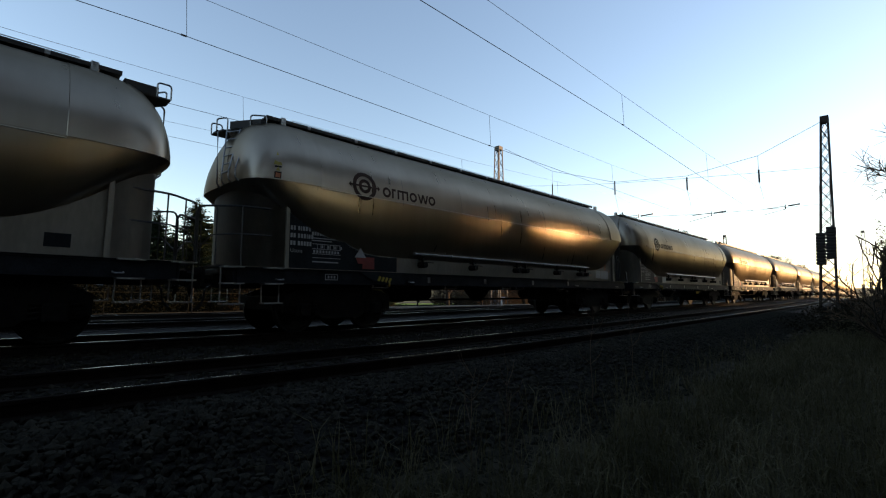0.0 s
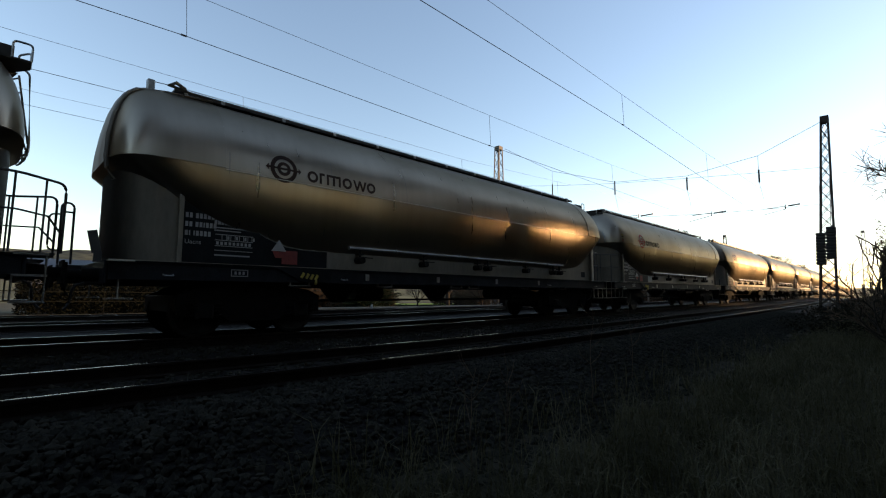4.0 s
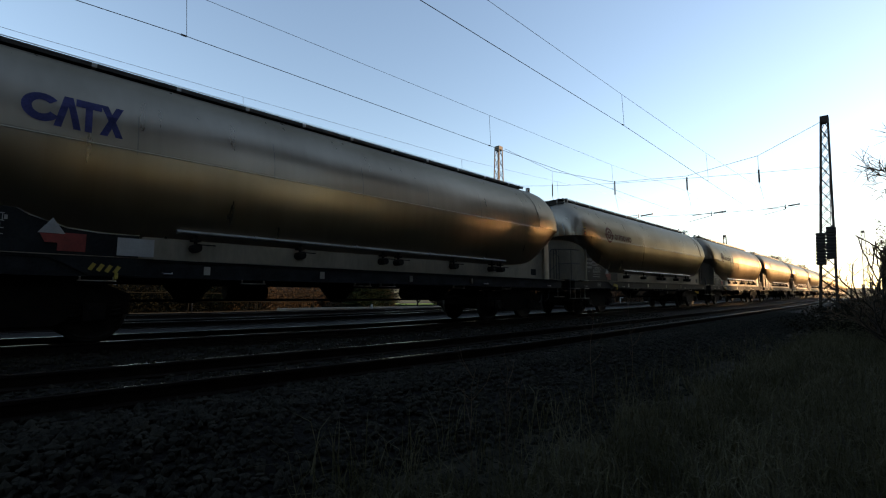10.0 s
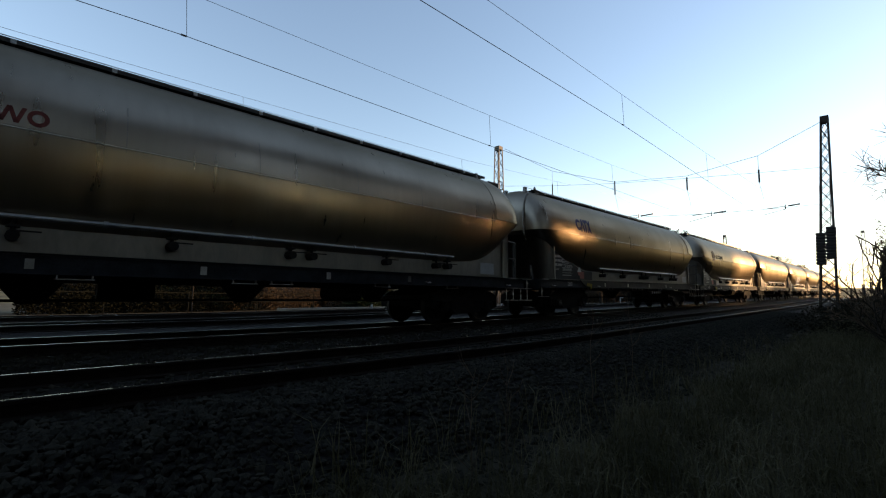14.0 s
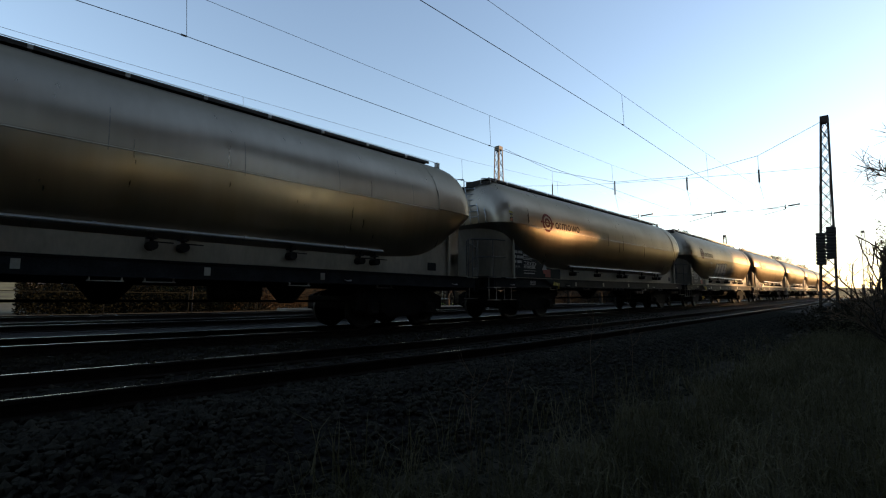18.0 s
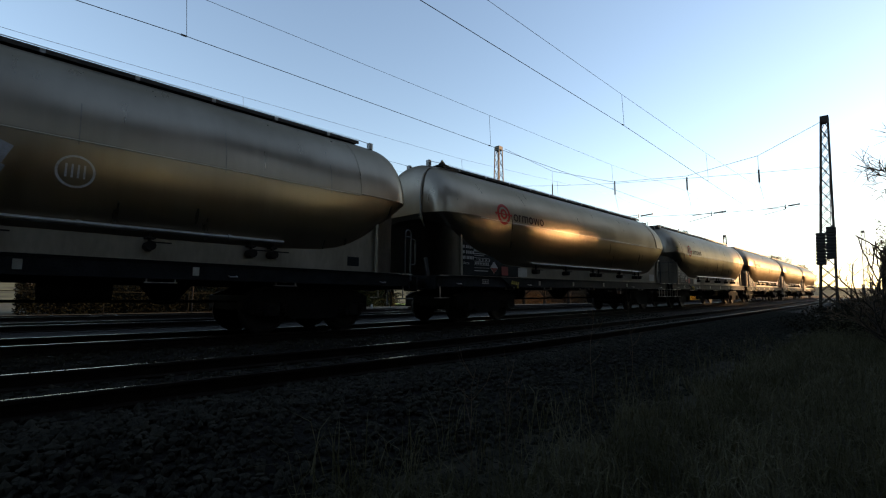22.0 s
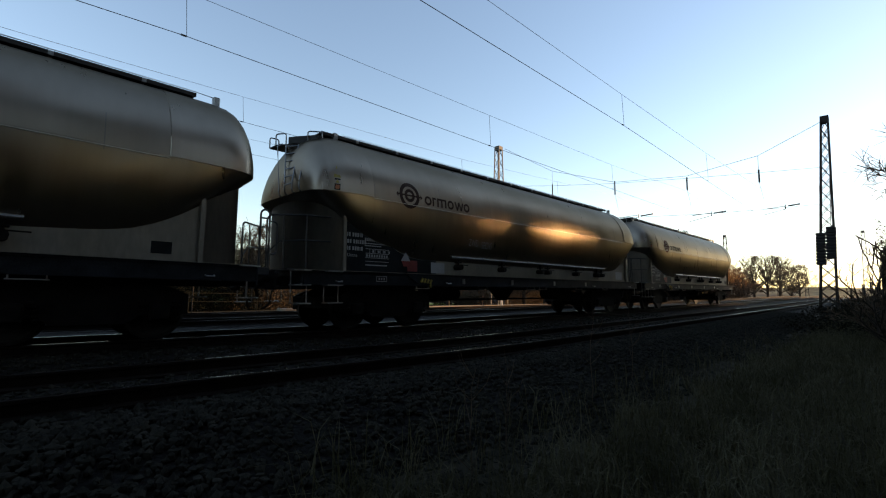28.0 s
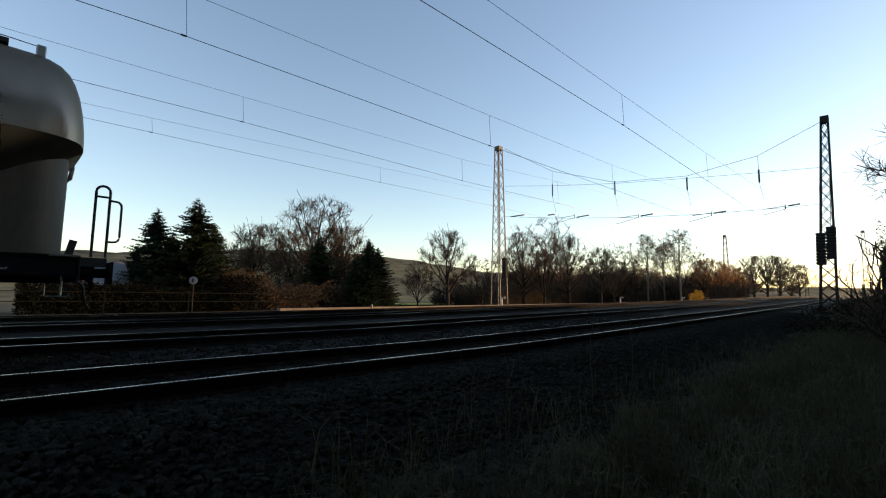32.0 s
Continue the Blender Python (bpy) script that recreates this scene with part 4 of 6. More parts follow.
def markings(wagon, flip, rnd, diamond, tall_warning, boxed):
    x = 1.304
    f = lambda n, mt, dr, lb="", dx=0.0: flat_part(wagon, n, mt, flip, x + dx, dr, lb)

    def plate_lines(bm):
        for k, (n, z) in enumerate(((7, 2.05), (8, 1.90), (7, 1.75))):
            y = -7.06
            for j in range(n):
                wd = 0.045 if rnd.random() < 0.8 else 0.02
                rect(bm, y, y + wd, z, z + 0.085)
                y += wd + (0.018 if j != 1 else 0.05)
    f("number_row", M["ink"], plate_lines, "white stencilled number rows")
    lettering("Uacns", 0.075, wagon, M["ink"], flip, x, -7.06, 1.61)

    def owner(bm):
        y = -6.60
        for j in range(9):
            if j != 6:
                rect(bm, y, y + 0.045, 1.98, 2.05)
            y += 0.058
        rect(bm, -6.60, -6.02, 1.915, 1.935)
        rect(bm, -6.60, -6.14, 1.865, 1.885)
    f("owner_mark", M["ink"], owner)

    def grid(bm):
        for z in (1.80, 1.70, 1.60, 1.52):
            rect(bm, -6.58, -5.92, z, z + 0.012)
        for k in range(8):
            y = -6.47 + 0.075 * k
            rect(bm, y, y + 0.010, 1.70, 1.80)
            if k % 2:
                rect(bm, y + 0.02, y + 0.055, 1.725, 1.785)
        for k in range(9):
            y = -6.56 + 0.07 * k
            rect(bm, y, y + 0.045, 1.625, 1.68)
        rect(bm, -6.58, -5.97, 1.43, 1.455)
    f("load_grid", M["ink"], grid, "white load table of plain bars")
    if diamond:
        f("placard", M["white"], lambda bm: flat_shape(bm, [(-5.92, 1.55), (-5.74, 1.37), (-5.56, 1.55), (-5.74, 1.73)]), "white and red hazard diamond", 0.03)
        f("placard_red", M["plate_red"], lambda bm: flat_shape(bm, [(-5.90, 1.54), (-5.74, 1.38), (-5.58, 1.54)]), "", 0.034)
    else:
        f("placard", M["white"], lambda bm: flat_shape(bm, [(-5.58, 1.58), (-5.28, 1.58), (-5.43, 1.80)]), "white warning triangle above a red block", 0.03)
        f("placard_red", M["plate_red"], lambda bm: flat_shape(bm, [(-5.56, 1.575), (-5.30, 1.575), (-5.36, 1.45), (-5.50, 1.45)]), "", 0.034)
    f("red_plate", M["plate_red"], lambda bm: rect(bm, -5.36, -5.04, 1.34, 1.60), "small red plate", 0.01)
    if boxed:
        f("white_plate", M["white"], lambda bm: rect(bm, -4.68, -4.20, 1.31, 1.58), "white paper holder", 0.12)

    def frame_box(bm):
        for y0, y1, z0, z1 in ((-6.3, -6.0, 1.185, 1.2), (-6.3, -6.0, 1.075, 1.09), (-6.3, -6.285, 1.09, 1.185), (-6.015, -6.0, 1.09, 1.185)):
            rect(bm, y0, y1, z0, z1)
        for k in range(3):
            rect(bm, -6.24 + 0.07 * k, -6.20 + 0.07 * k, 1.11, 1.165)
    flat_part(wagon, "frame_mark", M["ink"], flip, 1.3445, frame_box)
    if tall_warning:
        # yellow warning plates on the ladder end's dome
        def on_dome(name, mt, pts, label=""):
            bm = bmesh.new()
            vs = []
            for y, z in pts:
                vs.append(bm.verts.new((side_x(z, y) + 0.02, y, z)))
            bm.faces.new(vs)
            part(name, bm, mt, wagon, label)
        on_dome("warning_plate", M["yellow"], [(-7.53, 3.24), (-7.37, 3.24), (-7.43, 3.52)], "yellow warning triangle on the dome")
        on_dome("warning_plate", M["panel"], [(-7.53, 2.97), (-7.40, 2.97), (-7.38, 3.22), (-7.51, 3.22)])
        on_dome("warning_mark", M["yellow"], [(-7.505, 3.12), (-7.415, 3.12), (-7.45, 3.20)])
        on_dome("warning_mark", M["orange"], [(-7.51, 2.99), (-7.42, 2.99), (-7.41, 3.08), (-7.50, 3.08)])


def seams(wagon, flip, ys):
    """Welded joints that show as short dents above the widest line."""
    for y, z1, wd in ys:
        bm = bmesh.new()
        rect(bm, y, y + wd, 2.86, z1)
        on_hull(bm, wagon, "weld_seam", M["apron"], flip, "", 0.004)


def scrawl(wagon, flip, y0, y1, z0, z1, material, rnd, n=14, name="graffiti_stroke"):
    """A row of painted strokes, some with a cross bar."""
    step = (y1 - y0) / n
    for k in range(n):
        y = y0 + k * step
        h0, h1 = z0 + rnd.uniform(0, 0.25) * (z1 - z0), z1 - rnd.uniform(0, 0.3) * (z1 - z0)
        w2 = step * rnd.uniform(0.35, 0.7)
        sl = rnd.uniform(-0.6, 0.8) * step
        bm = bmesh.new()
        flat_shape(bm, [(y, h0), (y + w2, h0 + rnd.uniform(-0.04, 0.06)), (y + w2 + sl, h1), (y + sl * 0.7, h1 - rnd.uniform(0, 0.08))])
        on_hull(bm, wagon, name, material, flip, "painted graffiti stroke", 0.007)
        if rnd.random() < 0.7:
            zc = rnd.uniform(h0, h1)
            bm = bmesh.new()
            flat_shape(bm, [(y, zc), (y + step * 1.2, zc + 0.04), (y + step * 1.2, zc + 0.07), (y, zc + 0.03)])
            on_hull(bm, wagon, name, material, flip, "painted graffiti stroke", 0.008)


# order of the train: ladder end first (False) or domed end first (True), and the brand painted on the hull
TRAIN_ORDER = [(True, "maroon"), (False, "brown_logo"), (True, "brown_logo"), (True, "brown_logo"), (False, "red"), (True, "block"), (False, "block"), (False, "faded"), (True, "faded"),
               (True, "block"), (False, "maroon"), (False, "maroon"), (False, "maroon"), (True, "red"), (False, "red"), (False, "brown_logo"), (False, "brown_logo"), (False, "maroon")]
LABELS = {"maroon": "silver silo wagon with a maroon ring emblem on its hull", "brown_logo": "silver silo wagon with dark brown brand shapes", "red": "silver silo wagon with a bright red ring emblem",
          "block": "silver silo wagon with dark blue block brand shapes", "faded": "silver silo wagon with a faded reddish emblem"}
master = silo_wagon(pose(0, 0, 0))
WAGONS = [master] + [copy_thing(master, pose(0, 0, 0)) for _ in TRAIN_ORDER[1:]]
for i, (w, (flip, brand)) in enumerate(zip(WAGONS, TRAIN_ORDER)):
    rnd = random.Random(40 + i)
    tagged(w, LABELS[brand])
    if brand == "block":
        block_logo(w, flip, M["blue_logo"])
    else:
        em, wo = {"maroon": ("maroon", "brown_logo"), "brown_logo": ("brown_logo", "brown_logo"), "red": ("red", "brown_logo"), "faded": ("maroon", "maroon")}[brand]
        round_logo(w, flip, M[em], M[wo], 0.85 if i == 3 else 1.0)
    markings(w, flip, rnd, brand == "red", brand != "block" and not flip, i % 2 == 0 or brand == "red")
    seams(w, flip, [(y + rnd.uniform(-0.1, 0.1), z, 0.016) for y, z in ((-6.53, 3.25), (-4.45, 3.5), (-2.4, 3.6), (-0.35, 3.55), (1.7, 3.5), (3.7, 3.6), (5.75, 3.45))])
    if i in (1, 8, 13, 16, 9):
        flat_part(w, "white_plate", M["white"], flip, 1.30, lambda bm: rect(bm, 6.1, 6.7, 1.36, 1.68), "large white plate on the side wall")

    if i == 12:
        scrawl(w, flip, -3.85, -3.15, 2.56, 2.70, M["graffiti"], rnd, 7)
        scrawl(w, flip, -3.75, -3.25, 2.39, 2.52, M["graffiti"], rnd, 4)
        scrawl(w, flip, -3.90, -3.10, 2.20, 2.35, M["graffiti"], rnd, 8)
        # four leaning block letters, silver on a dark outline
        for k in range(4):
            y = -2.83 + 0.68 * k
            top = 2.66 + 0.03 * k
            outer = [(y - 0.03, 1.78), (y + 0.62, 1.78), (y + 0.98, top), (y + 0.34, top + 0.03), (y + 0.22, 2.30)]
            inner = [(y + 0.03, 1.82), (y + 0.56, 1.82), (y + 0.60, 2.05), (y + 0.74, 2.22), (y + 0.90, top - 0.05), (y + 0.38, top - 0.03), (y + 0.28, 2.30), (y + 0.20, 2.05)]
            for nm, mt, pts, lift in (("graffiti_outline", "graffiti_dark", outer, 0.006), ("graffiti_letter", "silver_paint", inner, 0.010)):
                bm = bmesh.new()
                flat_shape(bm, pts)
                on_hull(bm, w, nm, M[mt], flip, "leaning silver graffiti block" if mt == "silver_paint" else "", lift)
        for y0, z0, a in ((0.30, 2.25, 0.26), (0.78, 2.15, 0.22), (0.86, 2.42, 0.2)):
            bm = bmesh.new()
            flat_shape(bm, [(y0, z0), (y0 + a * 0.5, z0 + 0.02), (y0 + a, z0 + 0.26), (y0 + a * 0.3, z0 + 0.32)])
            on_hull(bm, w, "graffiti_stroke", M["silver_paint"], flip, "painted graffiti stroke", 0.008)
        bm = bmesh.new()
        ring(bm, 1.72, 2.47, 0.20, 0.23, 26)
        for k in range(4):
            rect(bm, 1.60 + 0.07 * k, 1.625 + 0.07 * k, 2.38, 2.57)
        on_hull(bm, w, "graffiti", M["graffiti"], flip, "white ring tag sprayed on the hull", 0.008)
    if i == 16:
        for word, y, z in (("ZWEI", -3.24, 2.10), ("SECHS", -2.70, 2.06)):
            painted(word, 0.19, w, M["graffiti"], flip, y, z)
    if i == 1:
        for k in (0, 1):
            flat_part(w, "paper_plate", M["white"], flip, 1.31, lambda bm, k=k: rect(bm, 5.62 + 0.42 * k, 6.02 + 0.42 * k, 1.38, 1.68), "white paper plate on the side wall")
        bm = bmesh.new()
        for y0, y1, z0, z1 in ((5.0, 5.4, 1.45, 1.52), (6.2, 6.3, 1.75, 2.05), (6.5, 6.6, 1.70, 2.1), (6.6, 6.95, 1.62, 1.70), (5.9, 6.0, 1.75, 1.95)):
            flat_shape(bm, [(y0, z0), (y1, z0 + 0.05), (y1 + 0.08, z1), (y0 + 0.05, z1 - 0.04)])
        for v in bm.verts:
            v.co.x = 1.232
        if flip:
            place(bm, TURN)
        part("graffiti", bm, M["orange"], w, "orange graffiti on the side wall")
    # small grey data box near the trailing end
    flat_part(w, "data_box", M["panel"], flip, 1.231, lambda bm: rect(bm, 6.45, 6.75, 1.40, 1.60))


# ---------------------------------------------------------------- overhead line
def lattice_mast(x, y, h, base, top_w, base_w, label, weights=False, z0=None, lean=0.0, steel="lattice"):
    """A riveted mast of four leaning corner angles with crossed lacing."""
    z0 = bed(-x) if z0 is None else z0
    ob = empty("lattice_mast", pose(x, y, z0, 0, lean, 0), label, "mast", "overhead line masts")
    half = lambda z: (base_w + (top_w - base_w) * z / h) / 2
    for sx in (-1, 1):
        for sy in (-1, 1):
            bm = bmesh.new()
            a, b = half(0), half(h)
            tube(bm, [(sx * a, sy * a, -0.3), (sx * b, sy * b, h)], 0.055, 4)
            part("corner_angle", bm, M[steel], ob)
    n = max(6, int(h / (base_w * 0.95)))
    zs = [h * (1 - (1 - k / n) ** 1.0) for k in range(n + 1)]
    for face in range(4):
        for k in range(n):
            for s in (-1, 1):
                bm = bmesh.new()
                pts = []
                for z, e in ((zs[k], s), (zs[k + 1], -s)):
                    a = half(z)
                    pts.append(((e * a, -a, z), (a, e * a, z), (-e * a, a, z), (-a, -e * a, z))[face])
                tube(bm, pts, 0.022, 4)
                part("lacing_bar", bm, M[steel], ob)
    bm = bmesh.new()
    box(bm, (0, 0, h - 0.2), (half(h) * 2.3, half(h) * 2.3, 0.42))
    part("head_plate", bevelled(bm, 0.02), M[steel], ob)
    bm = bmesh.new()
    box(bm, (0, 0, -0.35), (base_w * 1.3, base_w * 1.3, 0.3))
    part("foundation", bevelled(bm, 0.03), M["concrete"], ob)
    if weights:
        for wx, wz in weights:
            wt = new("tension_weight")
            wt.parent = ob
            wt.matrix_basis = pose(wx, -0.35, wz)
            for k in range(10):
                bm = bmesh.new()
                box(bm, (0, 0, 0.19 * k), (0.46, 0.42, 0.17))
                part("weight_disc", bevelled(bm, 0.03), M["weight"], wt)
            bm = bmesh.new()
            tube(bm, [(0, 0, -0.15), (0, 0, 4.6)], 0.02, 5)
            part("weight_rod", bm, M["wire"], wt)
    return ob


YM = 35.0
lattice_mast(-3.1, YM, 11.3, 0, 0.32, 0.78, "tall dark lattice mast with hanging tension weights", ((-0.27, 2.4), (0.20, 2.75)), 0.50, 2.4)
lattice_mast(-27.4, YM, 15.85, 0, 0.50, 1.15, "tall lattice mast with one sunlit edge beyond the tracks", ((0.95, 2.9),), -0.15, 0.0, "sunlit_lattice")
lattice_mast(-4.2, 106, 12.6, 0, 0.45, 0.95, "distant lattice mast beside the line", ((-0.5, 1.6), (0.5, 2.0)), 0.2)
lattice_mast(-25.9, 110, 14.6, 0, 0.5, 1.2, "distant lattice mast beyond the tracks", (), -0.2)
lattice_mast(-28.0, 181, 13.4, 0, 0.6, 1.2, "far lattice mast in the haze", (), 0.0)
lattice_mast(-27.0, 232, 13.0, 0, 0.6, 1.2, "far lattice mast in the haze", (), 0.0)


def cable(name, pts, r, label, category="cable", material="wire", sag=0.0):
    bm = bmesh.new()
    out = []
    for a, b in zip(pts, pts[1:]):
        a, b = Vector(a), Vector(b)
        n = max(1, int((b - a).length / 6))
        for k in range(n):
            t = k / n
            out.append(a.lerp(b, t) - Vector((0, 0, sag * 4 * t * (1 - t))))
    out.append(Vector(pts[-1]))
    tube(bm, out, r, 5)
    return single(name, bm, M[material], label, category, "", True, "overhead wires")


# each running wire: x of the track, height of contact wire and of the carrier at the near and the far support
def catenary(x, pts_c, pts_m, dropper_ys):
    cable("contact_wire", [(x + drift(y), y, z) for y, z in pts_c], 0.0075, "dark contact wire above the track")
    cable("carrier_wire", [(x + drift(y), y, z) for y, z in pts_m], 0.005, "thin carrier wire above the contact wire")

    def at(pts, y):
        for (y0, z0), (y1, z1) in zip(pts, pts[1:]):
            if y <= y1:
                return z0 + (z1 - z0) * (y - y0) / (y1 - y0)
        return pts[-1][1]
    for y in dropper_ys:
        bm = bmesh.new()
        tube(bm, [(x + drift(y), y, at(pts_m, y)), (x + drift(y) + 0.02, y + 0.05, at(pts_c, y))], 0.006, 4)
        tube(bm, [(x + drift(y), y - 0.05, at(pts_c, y)), (x + drift(y), y + 0.05, at(pts_c, y))], 0.02, 5)
        single("dropper", bm, M["wire"], "thin wire dropper between carrier and contact wire", "dropper", "", False, "droppers")


catenary(TRACKS[0], [(-35, 5.9), (5, 5.92), (13.3, 5.99), (33, 5.82), (106, 6.3), (250, 8)], [(-35, 8.4), (-10, 7.0), (6.9, 6.84), (13.2, 6.95), (22, 7.16), (31.7, 7.55), (35, 7.75), (60, 7.2), (106, 9.0), (250, 10)], (-5, 4.5, 13.3, 22.0, 44, 54, 64))
catenary(TRACKS[1], [(-35, 5.7), (0.5, 5.75), (2.4, 5.84), (12, 5.95), (32, 6.32), (106, 6.6), (250, 8)], [(-35, 8.2), (-8, 6.8), (2.55, 6.76), (11.9, 7.03), (21.5, 7.34), (32.4, 8.0), (60, 7.4), (106, 9.2), (250, 10)], (-7, 2.38, 11.9, 21.5, 44, 54, 64))
catenary(TRACKS[2], [(-35, 6.4), (0, 6.47), (5.8, 6.6), (16.9, 6.66), (36, 7.2), (106, 7.0), (250, 8)], [(-35, 8.8), (-8, 7.4), (0, 7.34), (5.7, 7.47), (16.7, 7.77), (34.6, 8.9), (60, 8.0), (106, 9.4), (250, 10)], (-5, 5.7, 16.7, 26, 46, 56))
catenary(TRACKS[3], [(-35, 7.1), (2, 7.2), (15.7, 7.31), (25.8, 7.5), (35.6, 7.56), (106, 7.2), (250, 8)], [(-35, 9.0), (-8, 7.8), (1, 7.71), (4.1, 7.8), (15.5, 8.18), (25.2, 8.54), (35, 9.2), (60, 8.3), (106, 9.6), (250, 10)], (-6, 4.2, 15.6, 26, 46))

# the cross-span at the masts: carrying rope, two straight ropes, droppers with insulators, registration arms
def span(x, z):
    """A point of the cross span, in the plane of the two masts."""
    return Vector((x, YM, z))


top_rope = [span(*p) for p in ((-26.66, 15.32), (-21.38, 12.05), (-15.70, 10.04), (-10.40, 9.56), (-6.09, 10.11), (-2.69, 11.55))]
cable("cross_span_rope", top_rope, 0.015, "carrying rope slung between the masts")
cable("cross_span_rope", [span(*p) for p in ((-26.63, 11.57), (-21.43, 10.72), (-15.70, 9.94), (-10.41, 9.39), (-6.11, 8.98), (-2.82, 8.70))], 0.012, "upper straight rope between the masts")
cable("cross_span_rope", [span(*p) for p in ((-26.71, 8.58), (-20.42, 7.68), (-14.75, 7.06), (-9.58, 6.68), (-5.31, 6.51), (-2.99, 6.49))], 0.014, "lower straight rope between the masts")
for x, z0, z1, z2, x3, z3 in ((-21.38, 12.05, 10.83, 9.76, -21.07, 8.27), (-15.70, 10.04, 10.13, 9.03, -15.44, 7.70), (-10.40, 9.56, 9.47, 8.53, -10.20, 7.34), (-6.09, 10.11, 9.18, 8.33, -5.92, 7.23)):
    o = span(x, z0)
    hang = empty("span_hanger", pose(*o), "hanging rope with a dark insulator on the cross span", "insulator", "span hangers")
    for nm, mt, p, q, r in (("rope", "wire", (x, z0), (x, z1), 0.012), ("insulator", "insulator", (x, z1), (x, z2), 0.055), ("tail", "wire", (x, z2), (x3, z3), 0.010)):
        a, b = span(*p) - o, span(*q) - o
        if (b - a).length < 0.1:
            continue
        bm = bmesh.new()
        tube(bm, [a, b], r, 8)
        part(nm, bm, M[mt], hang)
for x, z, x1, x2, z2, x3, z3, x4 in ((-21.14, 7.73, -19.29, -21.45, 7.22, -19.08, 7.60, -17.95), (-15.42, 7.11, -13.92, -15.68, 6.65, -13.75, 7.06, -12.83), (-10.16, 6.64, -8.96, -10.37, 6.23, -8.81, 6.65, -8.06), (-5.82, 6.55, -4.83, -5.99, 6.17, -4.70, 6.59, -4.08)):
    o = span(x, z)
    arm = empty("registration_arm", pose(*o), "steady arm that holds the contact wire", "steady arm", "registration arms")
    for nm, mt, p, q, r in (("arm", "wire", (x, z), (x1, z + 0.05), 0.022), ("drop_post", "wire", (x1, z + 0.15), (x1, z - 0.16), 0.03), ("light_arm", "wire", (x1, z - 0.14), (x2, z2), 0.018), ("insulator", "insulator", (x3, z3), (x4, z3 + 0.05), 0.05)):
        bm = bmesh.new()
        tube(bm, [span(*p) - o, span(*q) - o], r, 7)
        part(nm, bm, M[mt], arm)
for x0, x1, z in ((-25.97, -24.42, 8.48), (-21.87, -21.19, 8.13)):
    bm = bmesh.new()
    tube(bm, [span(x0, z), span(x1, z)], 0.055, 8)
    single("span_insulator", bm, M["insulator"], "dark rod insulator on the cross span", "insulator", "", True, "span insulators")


# ---------------------------------------------------------------- trees, far land, buildings
def grow(rnd, height, spread, levels=6, trunk=0.22, fork=(5, 7), up=0.55, droop=0.0, stem=0.18):
    """Segments of a bare tree: (from, to, radius, radius, level). Limbs reach out to a round crown and shoot twigs all along."""
    segs = []
    centre, tall, wide = height * 0.57, height * 0.43, height * 0.40 * spread

    def tilt(d, angle):
        side = Vector((rnd.gauss(0, 1), rnd.gauss(0, 1), rnd.gauss(0, 1)))
        side = (side - d * side.dot(d)).normalized()
        e = d * math.cos(radians(angle)) + side * math.sin(radians(angle))
        return (e + Vector((0, 0, 0.12 - droop * 0.1))).normalized()

    def branch(p, d, length, r, level):
        n = 6 if level < 3 else 3 if level < levels else 2
        for k in range(n):
            d = (d + Vector((rnd.gauss(0, 0.09), rnd.gauss(0, 0.09), rnd.gauss(0.05, 0.07) - droop * 0.06 * level))).normalized()
            q = p + d * (length / n)
            segs.append((p, q, r, r * 0.84, level))
            p, r = q, r * 0.84
            if level < levels and k >= (1 if level < 3 else 0) and rnd.random() < 0.9:
                branch(p, tilt(d, rnd.uniform(25, 58)), length * (1 - 0.35 * k / n) * rnd.uniform(0.36, 0.60), r * 0.62, level + 1)

    top = Vector((rnd.gauss(0, 0.03), rnd.gauss(0, 0.03), 1)) * height * stem
    m = 5 if stem > 0.3 else 2
    for k in range(m):
        segs.append((top * (k / m) - Vector((0, 0, 0.2 if k == 0 else 0)), top * ((k + 1) / m), trunk * (1.15 - 0.55 * k / m), trunk * (1.15 - 0.55 * (k + 1) / m), 0))
    limbs = rnd.randint(*fork)
    for k in range(limbs):
        t = (k + rnd.uniform(0.2, 0.8)) / limbs
        a = 2.4 * k + rnd.uniform(-0.4, 0.4)
        lean = 1.9 * spread * (1 - t) ** 0.8 * (1 - 0.5 * up) + 0.05
        p = top * ((0.28 + 0.72 * t) if stem > 0.3 else rnd.uniform(0.7, 1.0))
        d = Vector((math.cos(a) * lean, math.sin(a) * lean, 1)).normalized()
        # how far the crown's round outline lies along the limb
        reach, q = 0.0, p.copy()
        while reach < height and (reach < 0.5 or (q.x / wide) ** 2 + (q.y / wide) ** 2 + ((q.z - centre) / tall) ** 2 < 1 or q.z < centre * 0.5):
            reach += 0.1
            q = p + d * reach
        branch(p, d, reach * rnd.uniform(0.78, 0.95), trunk * rnd.uniform(0.32, 0.5), 1)
    # twigs end at the crown's round outline
    inside = lambda p: (p.x / wide) ** 2 + (p.y / wide) ** 2 + ((p.z - centre) / tall) ** 2 < 1.12 + 0.12 * noise.noise(p * 0.7)
    segs = [q for q in segs if q[4] < 3 or q[1].z < centre or inside(q[1])]
    high = max(s[1].z for s in segs)
    k = height / high
    return [(a * k, b * k, r, q, l) for a, b, r, q, l in segs]


